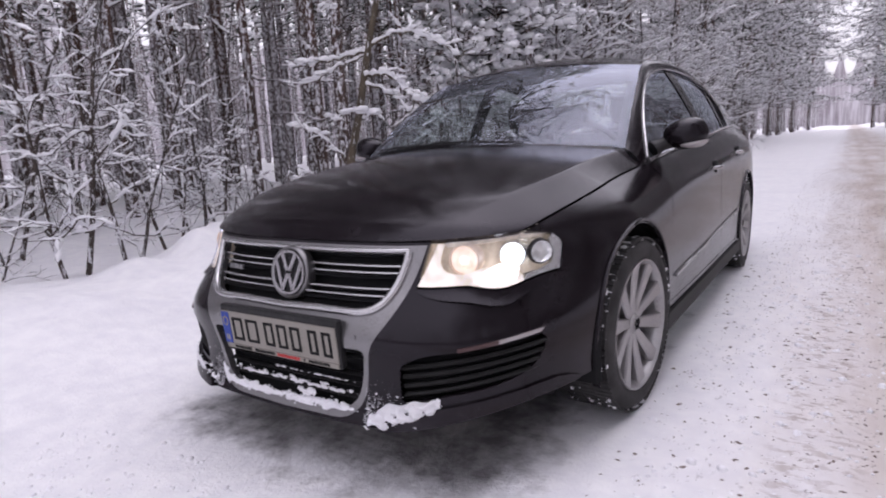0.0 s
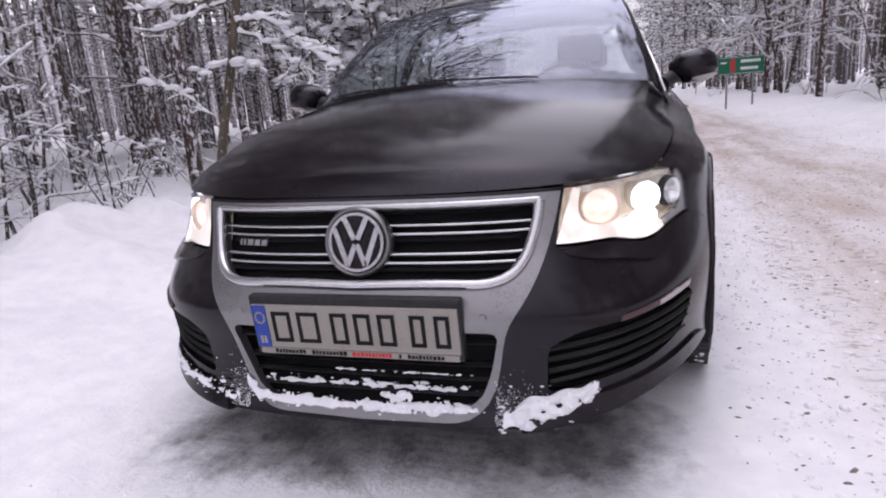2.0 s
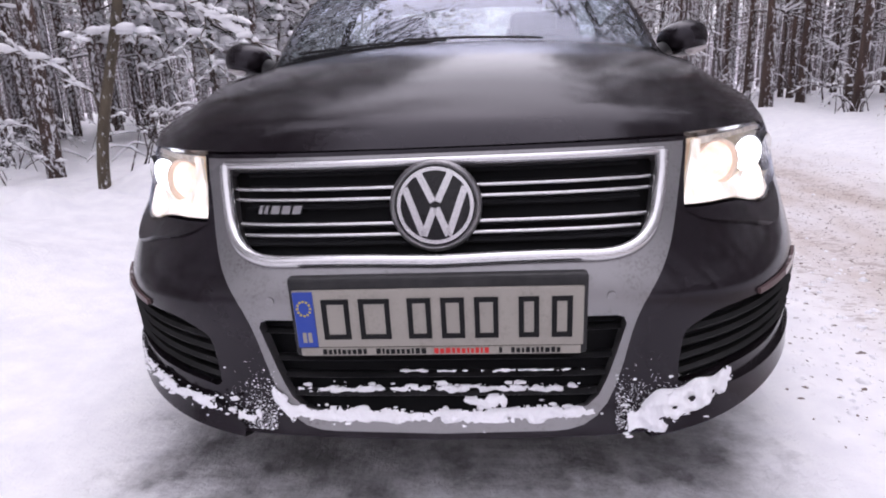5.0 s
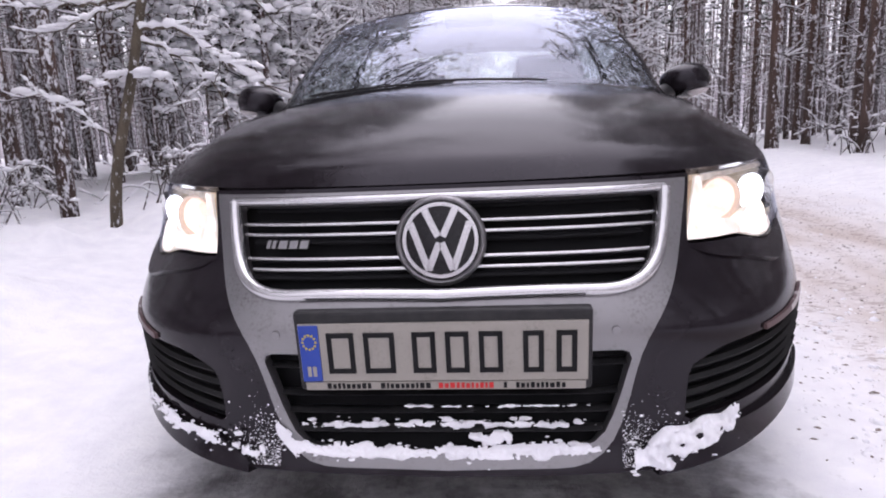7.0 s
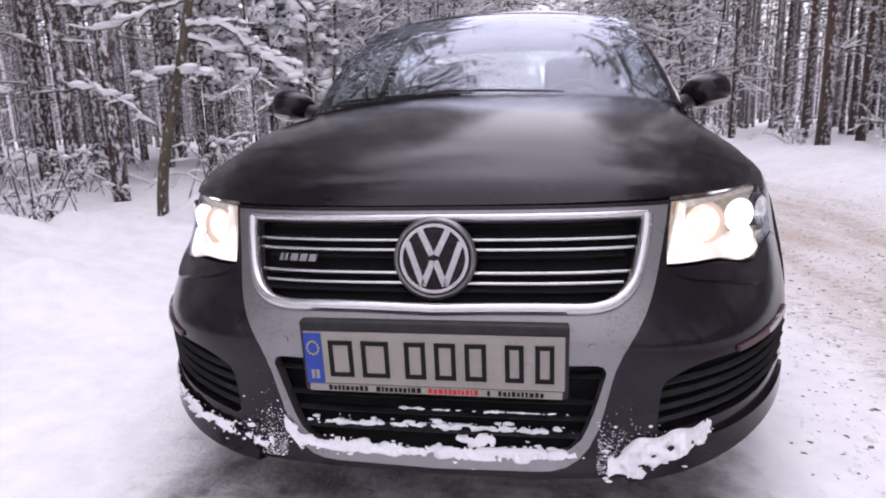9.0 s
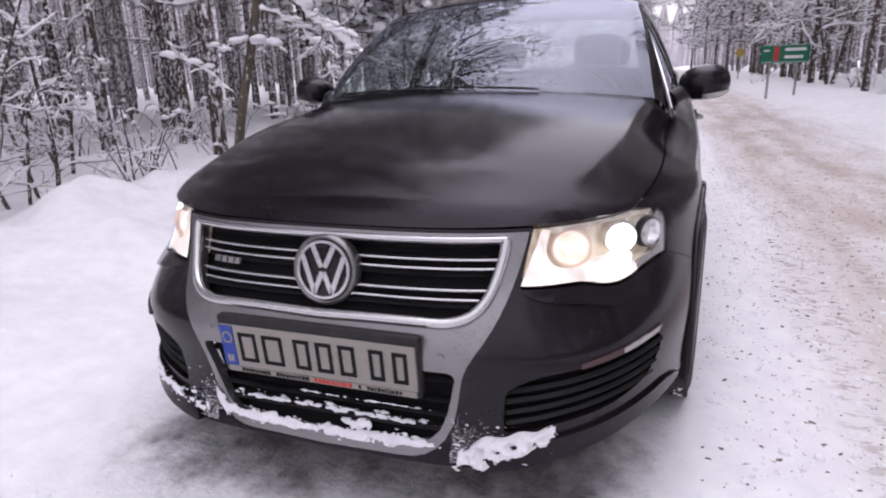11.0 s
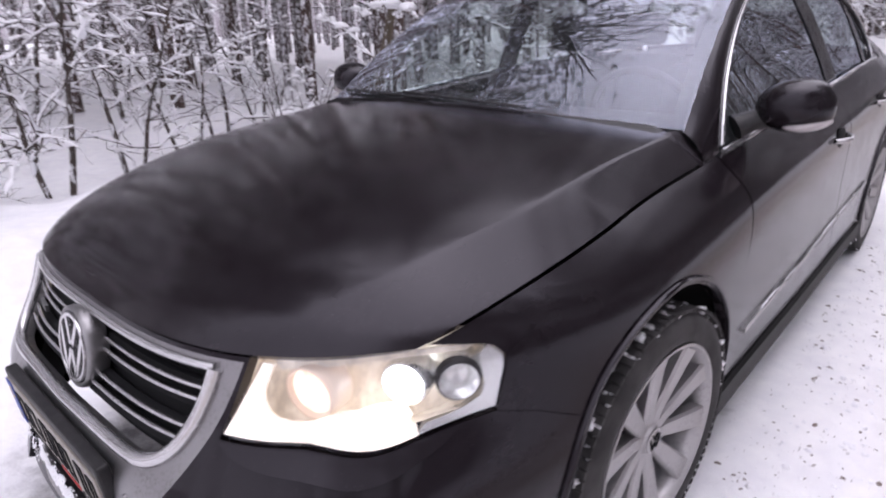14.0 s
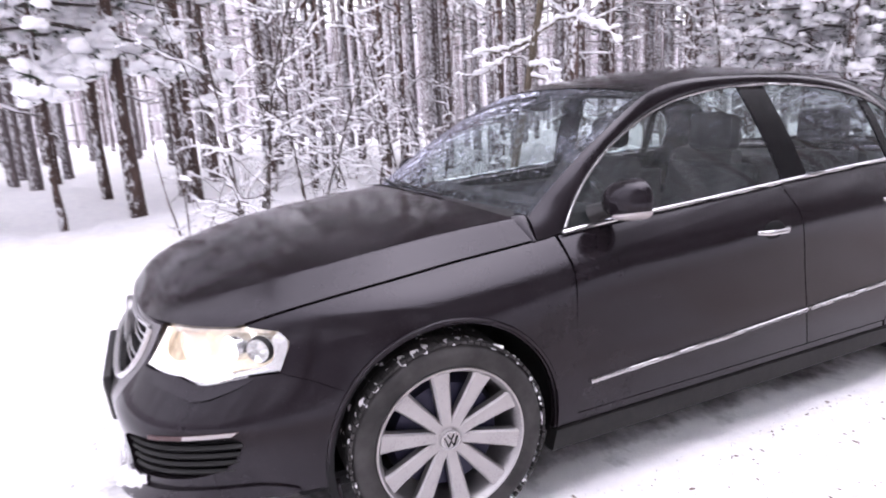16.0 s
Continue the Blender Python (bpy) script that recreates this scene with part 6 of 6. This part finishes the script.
def leaning_tree():
    """The slim tree on the bank: a trunk that leans over the road, with long limbs bowed by snow."""
    rng = random.Random(41)
    tree = new("young_tree", None)
    tagged(tree, "slim grey-green leaning tree with snow-laden limbs", "tree")
    trunk, twigs, white = Heap(), Heap(), Heap()
    line = curve_points([(-0.02, 0, -0.2), (0.01, 0, 0.2), (0.08, 0, 0.54), (0.25, 0.02, 1.10), (0.42, 0.03, 1.71), (0.6, 0.05, 2.3), (0.88, 0.1, 3.3), (1.15, 0.2, 4.5)], 26)
    trunk.stick(line, np.interp(line[:, 2], (0, 0.5, 1.7, 3, 4.5), (0.047, 0.041, 0.033, 0.022, 0.008)), 10)
    at = lambda h: np.array([np.interp(h, line[:, 2], line[:, k]) for k in range(3)])
    limbs = [
        (1.74, [(-0.22, -0.08, -0.02), (-0.48, -0.14, -0.06), (-0.78, -0.2, -0.05)], 0.017),
        (1.70, [(-0.2, -0.1, -0.04), (-0.42, -0.2, -0.16), (-0.60, -0.25, -0.21)], 0.012),
        (1.52, [(0.30, -0.05, -0.02), (0.58, -0.1, -0.20), (0.98, -0.15, -0.46)], 0.017),
        (1.45, [(0.26, 0.1, -0.12), (0.46, 0.15, -0.34), (0.66, 0.2, -0.60)], 0.013),
        (1.78, [(0.30, 0.1, 0.12), (0.62, 0.15, 0.02), (0.92, 0.2, -0.18)], 0.014),
        (1.22, [(-0.12, -0.1, -0.06), (-0.26, -0.2, -0.14)], 0.010),
        (1.18, [(0.16, -0.1, -0.03), (0.36, -0.2, -0.05)], 0.011),
        (0.62, [(-0.16, -0.05, 0.22), (-0.38, -0.1, 0.40), (-0.66, -0.1, 0.46)], 0.009),
        (2.15, [(-0.3, 0.1, 0.20), (-0.6, 0.2, 0.22), (-0.85, 0.2, 0.12)], 0.014),
        (2.4, [(0.3, -0.2, 0.22), (0.6, -0.3, 0.3), (0.9, -0.4, 0.2)], 0.013),
        (2.8, [(-0.2, -0.2, 0.3), (-0.5, -0.4, 0.4)], 0.011),
        (3.2, [(0.3, 0.1, 0.3), (0.6, 0.2, 0.4)], 0.010),
    ]
    for h, way, r in limbs:
        start = at(h)
        pts = curve_points([start] + [start + np.array(w) for w in way], 12)
        pts[1:] += np.array([[rng.gauss(0, 0.012) for _ in range(3)] for _ in range(11)])
        twigs.stick(pts, np.linspace(r, r * 0.35, 12), 6)
        snow_on(white, [tuple(p) for p in pts], r, rng, 1.9, 0.92, 0.04)
        span = float(np.linalg.norm(pts[-1] - pts[0]))
        for _ in range(int(6 + 12 * span)):
            i = rng.randrange(3, 12)
            d = pts[i] - pts[i - 2]
            twig = wander(tuple(pts[i]), Vector(d).normalized() + Vector((rng.gauss(0, 0.7), rng.gauss(0, 0.7), rng.gauss(0.1, 0.5))), span * rng.uniform(0.12, 0.38), 0.28, rng, 5)
            twigs.stick(twig, np.linspace(r * 0.4, r * 0.15, 6), 3)
            snow_on(white, twig, max(r * 0.5, 0.005), rng, 2.2, 0.75)
        for _ in range(int(3 + 5 * span)):
            p, q = pts[rng.randrange(4, 12)], rng.uniform(0.025, 0.06)
            white.blob((p[0] + rng.gauss(0, 0.03), p[1] + rng.gauss(0, 0.03), p[2] + r + 0.3 * q), (q * 1.5, q * 1.2, q * 0.75), rng, 7, 4)
    trunk.mesh("trunk", YOUNG_BARK, tree)
    twigs.mesh("limb_spray", YOUNG_BARK, tree)["kind"] = "stuff"
    white.mesh("snow_load", TREE_SNOW, tree)["kind"] = "stuff"
    return tree


def stand(tree, x, y, turn=0.0, scale=1.0, sink=0.03):
    tree.matrix_basis = pose(x, y, float(ground_height(x, y)) - sink, 0, 0, turn) @ Matrix.Scale(scale, 4)


def again(tree, x, y, turn, scale=1.0, sink=0.03):
    m = copy_thing(tree, Matrix())
    stand(m, x, y, turn, scale, sink)
    return m


def thicket(seed, mat=None, leaves=0):
    """A low bush bowed down by snow."""
    rng = random.Random(seed)
    bush = new("bush", None)
    tagged(bush, "low bush bowed down under fresh snow" if not leaves else "low bush with rusty dead leaves under snow", "bush", "snowy bushes")
    wood, white, leaf = Heap(), Heap(), Heap()
    for k in range(16):
        a, far, top = rng.uniform(0, 6.28), rng.uniform(0.35, 0.9), rng.uniform(0.25, 0.75)
        t = np.linspace(0, 1, 8)
        x0, y0 = rng.gauss(0, 0.15), rng.gauss(0, 0.15)
        pts = [(x0 + far * u * math.cos(a) + rng.gauss(0, 0.015), y0 + far * u * math.sin(a) + rng.gauss(0, 0.015), top * math.sin(math.pi * 0.85 * u) - 0.03) for u in t]
        wood.stick(pts, np.linspace(0.008, 0.003, 8), 4)
        snow_on(white, pts, 0.011, rng, 1.5, 0.85)
        for _ in range(leaves):
            p = Vector(rng.choice(pts)) + Vector((rng.gauss(0, 0.08), rng.gauss(0, 0.08), rng.gauss(0, 0.06)))
            d = Vector((rng.gauss(0, 1), rng.gauss(0, 1), rng.gauss(-0.5, 1))).normalized() * 0.05
            s = d.cross(Vector((0.3, 0.5, 1))).normalized() * 0.02
            leaf.flake(tuple(p - s), tuple(p + s), tuple(p + d))
        for _ in range(3):
            p = rng.choice(pts[2:])
            s = rng.uniform(0.02, 0.055)
            white.blob((p[0], p[1], p[2] + 0.01), (s * 1.3, s * 1.3, s * 0.7), rng)
    wood.mesh("bush_wood", TWIG_BARK, bush)["kind"] = "stuff"
    white.mesh("snow_load", TREE_SNOW, bush)["kind"] = "stuff"
    if leaves:
        leaf.mesh("dead_leaves", RUSTY, bush, smooth=False)["kind"] = "stuff"
    return bush


def far_wood(name, spots, seed, label):
    """Trees too many to count, as one sheet of woods."""
    rng = random.Random(seed)
    trunks, white, green = Heap(), Heap(), Heap()
    holder = new(name, None)
    tagged(holder, label, "woods", kind="stuff")
    for x, y in spots:
        z0 = float(ground_height(x, y))
        tall, r = rng.uniform(13, 18), rng.uniform(0.07, 0.14)
        lean = rng.gauss(0, 0.008)
        pts = [(x + lean * h, y, z0 + h) for h in (-0.3, 2, 6, tall)]
        trunks.stick(pts, [r * 1.15, r, r * 0.8, r * 0.25], 7)
        for _ in range(9):
            h, a = rng.uniform(1.5, 10), rng.uniform(0, 6.28)
            length = rng.uniform(0.5, 2.0)
            p = wander((x, y, z0 + h), (math.cos(a), math.sin(a), rng.uniform(-0.3, 0.4)), length, 0.14, rng, 3)
            trunks.stick(p, [0.02, 0.015, 0.011, 0.006], 3)
            if rng.random() < 0.6:
                white.stick(p, [0.012, 0.024, 0.022, 0.010], 4, 0.018)
        for _ in range(26):
            h, a = rng.uniform(7, tall), rng.uniform(0, 6.28)
            reach = rng.uniform(0.3, 2.2) * (1.1 - 0.5 * h / tall)
            c = Vector((x + reach * math.cos(a), y + reach * math.sin(a), z0 + h))
            for _ in range(9):
                d = Vector((rng.gauss(0, 1), rng.gauss(0, 1), rng.gauss(0, 0.6))).normalized() * rng.uniform(0.2, 0.45)
                s = d.cross(Vector((rng.gauss(0, 1), rng.gauss(0, 1), rng.gauss(0, 1)))).normalized() * 0.06
                green.flake(tuple(c - s), tuple(c + s), tuple(c + d))
            s = rng.uniform(0.12, 0.3)
            white.blob((c.x, c.y, c.z + 0.08), (s * 1.3, s * 1.3, s * 0.5), rng, 4)
    trunks.mesh("trunks", HAZED_BARK, holder)["kind"] = "stuff"
    white.mesh("snow_load", TREE_SNOW, holder)["kind"] = "stuff"
    green.mesh("needle_crowns", NEEDLES, holder, smooth=False)["kind"] = "stuff"


def scattered(rng, count, xs, ys, apart, taken):
    out = []
    for _ in range(count * 12):
        if len(out) == count:
            break
        x, y = rng.uniform(*xs), rng.uniform(*ys)
        if all((x - a) ** 2 + (y - b) ** 2 > apart**2 for a, b in taken):
            out.append((x, y))
            taken.append((x, y))
    return out


def build_woods():
    rng = random.Random(11)
    kinds = [pine(1, 15, 0.10, 6.5, boughs=44), pine(2, 16, 0.09, 7.0, lean=0.006, boughs=44), pine(3, 14, 0.08, 6.5, lean=-0.006), pine(4, 17, 0.115, 7.0, boughs=46), pine(5, 13, 0.072, 6.0, dead=18)]
    spots = [(-10.5, -0.5, 2), (-6.9, 7.3, 0), (-9.4, 9.6, 3), (-11.1, 6.9, 1), (-7.9, 4.1, 2), (-9.0, 3.0, 4), (-6.2, -3.0, 3), (-12.2, 1.6, 0), (-4.8, 12.0, 4)]
    taken = [(x, y) for x, y, _ in spots] + [(-5.2, 6.05), (-7.0, 0.1), (-8.35, 0.85)]
    broad = pine(8, 16, 0.09, 7.0, boughs=70, heap=0.4, spread=1.75)
    tagged(broad, "tall pine whose long boughs hang over the road", "tree", "pines beside the road")
    stand(broad, -5.2, 6.05, 40)
    again(broad, -7.0, 0.1, 200, 1.08)
    again(broad, -8.35, 0.85, 310, 1.2)
    for k in range(len(kinds)):
        stand(kinds[k], *next((x, y) for x, y, n in spots if n == k), 40 * k)
    used = set()
    for x, y, n in spots:
        if n not in used:
            used.add(n)
            continue
        again(kinds[n], x, y, rng.uniform(0, 360), rng.uniform(0.95, 1.1))
    near = scattered(rng, 46, (-15, -6.6), (-8, 22), 1.25, taken) + scattered(rng, 42, (6.6, 14), (-4, 24), 1.2, taken)
    near += scattered(rng, 14, (-4.9, -3.9), (12, 45), 1.5, taken) + scattered(rng, 16, (5.4, 6.6), (9, 50), 1.6, taken)
    furred = [pine(6, 15, 0.10, 6.0, heap=0.75), pine(7, 16, 0.085, 6.5, heap=0.75)]
    stand(furred[0], -4.7, 26.5, 10)
    stand(furred[1], 6.4, 27.0, 200)
    for x, y in near:
        again(rng.choice(kinds if y < 11 else furred), x, y, rng.uniform(0, 360), rng.uniform(0.85, 1.15))
    far = scattered(rng, 330, (-48, -22), (-12, 75), 1.2, taken) + scattered(rng, 170, (-24, -4.6), (28, 110), 1.2, taken) + scattered(rng, 100, (-24, -9.5), (-14, 30), 1.1, taken)
    far_wood("woods", far, 21, "endless snowy pine trunks behind the near bank")
    far = scattered(rng, 260, (22, 46), (-8, 85), 1.3, taken) + scattered(rng, 190, (5.8, 26), (36, 120), 1.3, taken) + scattered(rng, 130, (8.5, 24), (-14, 38), 1.1, taken)
    far_wood("woods", far, 22, "endless snowy pine trunks across the road")
    far = scattered(rng, 90, (-26, 26), (122, 150), 1.5, taken) + scattered(rng, 60, (-25, 25), (-45, -16), 2.0, taken)
    far_wood("woods", [p for p in far if abs(p[0] - 1) > 4.5], 23, "snowy pines closing the far end of the road")
    # undergrowth behind the bank
    young = [sapling(31, 3.2, 2, 0.20, 17, 0.024, fur=0.75, twigs_each=5), sapling(32, 2.9, 2, 0.25, 15, 0.021, fur=0.75, twigs_each=5), sapling(33, 2.5, 2, 0.3, 13, 0.019, fur=0.7, twigs_each=5), sapling(34, 3.4, 2, 0.14, 16, 0.024, fur=0.7, twigs_each=5), sapling(35, 1.5, 3, 0.4, 9, 0.011, fur=0.35, twigs_each=5)]
    places = [(-3.59, 1.10, 20, 1.0), (-3.85, 1.68, 140, 1.0), (-4.4, 2.5, 60, 1.0), (-5.4, 1.35, 200, 1.1), (-3.9, 3.3, 100, 1.0)]
    for tree, (x, y, a, s) in zip(young, places):
        stand(tree, x, y, a, s)
    more = [(-3.72, 0.55, 4), (-4.9, 3.2, 2), (-7.2, 3.2, 0), (-6.0, 4.4, 1), (-4.2, 8.6, 3), (-8.6, 2.0, 1), (-9.8, 4.4, 3), (6.6, 12.0, 0), (6.9, 17.0, 3), (7.6, 6.2, 3)]
    for x, y, n in more:
        again(young[n], x + rng.gauss(0, 0.15), y + rng.gauss(0, 0.15), rng.uniform(0, 360), rng.uniform(0.8, 1.2))
    snowy = pine(71, 5.0, 0.05, 1.9, dead=5, boughs=38, heap=1.0)
    tagged(snowy, "young pine heaped with fresh snow", "tree")
    stand(snowy, -6.0, 12.6, 0)
    laden = pine(72, 10.5, 0.10, 1.7, dead=10, boughs=64, heap=0.9)
    tagged(laden, "tall roadside pine heaped with fresh snow", "tree")
    stand(laden, -5.2, 35.0, 0)
    for x, y, a, k in [(-4.6, 31.0, 280, 1.1), (-4.5, 44.0, 20, 1.3), (6.0, 33.0, 250, 1.2), (5.6, 41.0, 310, 1.3), (-3.6, 39.0, 90, 1.5), (-3.4, 50.0, 170, 1.6), (-3.6, 58.0, 10, 1.7), (5.0, 52.0, 60, 1.5), (4.9, 62.0, 190, 1.7), (-3.2, 68.0, 250, 1.7), (4.6, 76.0, 320, 1.8), (-2.6, 84.0, 130, 1.8), (3.8, 92.0, 70, 1.9)]:
        again(laden, x, y, a, k)
    for x, y, a, k in [(-6.9, -0.9, 40, 1.0)]:
        again(snowy, x, y, a, k)
    stand(leaning_tree(), -2.93, 3.55, 0)
    tall = [sapling(61, 8.5, 2, 0.16, 34, 0.06, "tall leafless roadside tree furred with snow", name="roadside_tree", fur=0.9, twigs_each=6), sapling(62, 7.0, 3, 0.22, 24, 0.05, "leafless roadside tree bending over the road under snow", lean=(0.10, 0), name="roadside_tree", fur=0.9, twigs_each=6)]
    for t, (x, y) in zip(tall, ((-4.3, 15.6), (-3.8, 17.2))):
        stand(t, x, y, 0)
    for x, y, n in [(-5.6, 14.2, 0), (-4.9, 13.2, 1), (-5.9, 16.4, 0), (-5.6, 23.0, 0), (-5.0, 26.5, 1), (-5.0, 19.0, 0), (-5.2, 17.2, 1), (-4.2, 18.2, 0), (-3.8, 20.5, 1), (-4.9, 21.5, 0), (-4.3, 24.5, 0), (-3.7, 28, 1), (-3.8, 36, 1), (5.6, 22, 0), (5.9, 29, 1)]:
        again(tall[n], x, y, rng.uniform(-40, 40) + (180 if x > 0 else 0), rng.uniform(0.9, 1.2))
    bushes = [thicket(51), thicket(52), thicket(53, leaves=14)]
    for b, (x, y) in zip(bushes, ((-4.44, 4.12), (-6.3, 6.6), (6.0, 6.4))):
        stand(b, x, y, 30)
    for x, y, n, s in [(-3.6, 5.6, 0, 1.0), (-7.4, 8.8, 0, 1.0), (-6.9, 5.2, 0, 0.9), (5.9, 6.6, 1, 1.0), (5.6, 6.9, 2, 0.9), (6.6, 5.4, 2, 1.0), (6.0, 9.5, 0, 1.0), (5.8, 13.5, 1, 1.1), (6.1, 20, 0, 1.2), (7.6, 4.4, 1, 1.1), (-4.2, 11, 1, 1.1), (-4.0, 15, 0, 1.1)]:
        again(bushes[n], x, y, rng.uniform(0, 360), s)


build_woods()


def build_backdrop():
    """Far woods closing the view."""
    mat = material("hazed_woods", (0.3, 0.28, 0.3), 1.0)
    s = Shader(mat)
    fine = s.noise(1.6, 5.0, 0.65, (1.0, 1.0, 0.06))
    # both tones are lightened to paint in the haze of distance
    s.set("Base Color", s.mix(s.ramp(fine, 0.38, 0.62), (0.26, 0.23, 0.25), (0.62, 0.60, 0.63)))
    bm = bmesh.new()
    ring = [(-60, -70), (-60, 165), (-8, 172), (10, 172), (60, 165), (60, -70), (-60, -70)]
    for (x0, y0), (x1, y1) in zip(ring, ring[1:]):
        for k in range(24):
            a, b = k / 24, (k + 1) / 24
            p, q = (x0 + (x1 - x0) * a, y0 + (y1 - y0) * a), (x0 + (x1 - x0) * b, y0 + (y1 - y0) * b)
            tops = [13 + 3 * math.sin(1.7 * (u[0] + u[1])) for u in (p, q)]
            bm.faces.new([bm.verts.new(v) for v in ((*p, -1), (*q, -1), (*q, tops[1]), (*p, tops[0]))])
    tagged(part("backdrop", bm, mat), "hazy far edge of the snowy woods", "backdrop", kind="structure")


build_backdrop()


def road_sign():
    sign = new("road_sign", None)
    tagged(sign, "green direction sign with white writing on two grey posts", "sign")
    x, y, z = 3.2, 18.9, float(ground_height(3.9, 18.9))
    green, white, grey, red = plastic("sign_green", (0.005, 0.14, 0.075), 0.4, 0.1), plastic("sign_white", (0.75, 0.75, 0.75), 0.5, 0.1), plastic("post_grey", (0.3, 0.3, 0.3), 0.5, 0.2), plastic("sign_red", (0.45, 0.05, 0.05), 0.4, 0.1)
    bm = bmesh.new()
    box(bm, (x, y, 0.98), (x + 1.22, y + 0.03, 1.48), 0.02)
    board = part("board", bm, green, sign)
    for lo, hi, m in (((0.02, 1.0), (1.20, 1.012), white), ((0.02, 1.45), (1.20, 1.462), white), ((0.06, 1.30), (0.22, 1.34), white), ((0.32, 1.04), (0.46, 1.42), red), ((0.60, 1.30), (1.12, 1.38), white), ((0.60, 1.10), (1.06, 1.18), white)):
        bm = bmesh.new()
        box(bm, (x + lo[0], y - 0.006, lo[1]), (x + hi[0], y + 0.001, hi[1]))
        part("marking", bm, m, board)
    for px in (0.25, 0.95):
        bm = bmesh.new()
        tube(bm, [(x + px, y + 0.06, z - 0.2), (x + px, y + 0.06, 1.46)], 0.03, 10)
        part("post", bm, grey, sign, smooth=True)
    plate = new("road_sign", None)
    tagged(plate, "small yellow diamond sign on a grey post", "sign")
    px, py = 4.3, 36.0
    bm = bmesh.new()
    box(bm, (-0.21, -0.01, -0.21), (0.21, 0.01, 0.21), 0.01, pose(px, py, 1.48, 0, 45, 0))
    part("board", bm, plastic("sign_yellow", (0.45, 0.30, 0.08), 0.5, 0.3), plate)
    bm = bmesh.new()
    tube(bm, [(px, py + 0.05, -0.1), (px, py + 0.05, 1.65)], 0.025, 8)
    part("post", bm, grey, plate, smooth=True)


road_sign()
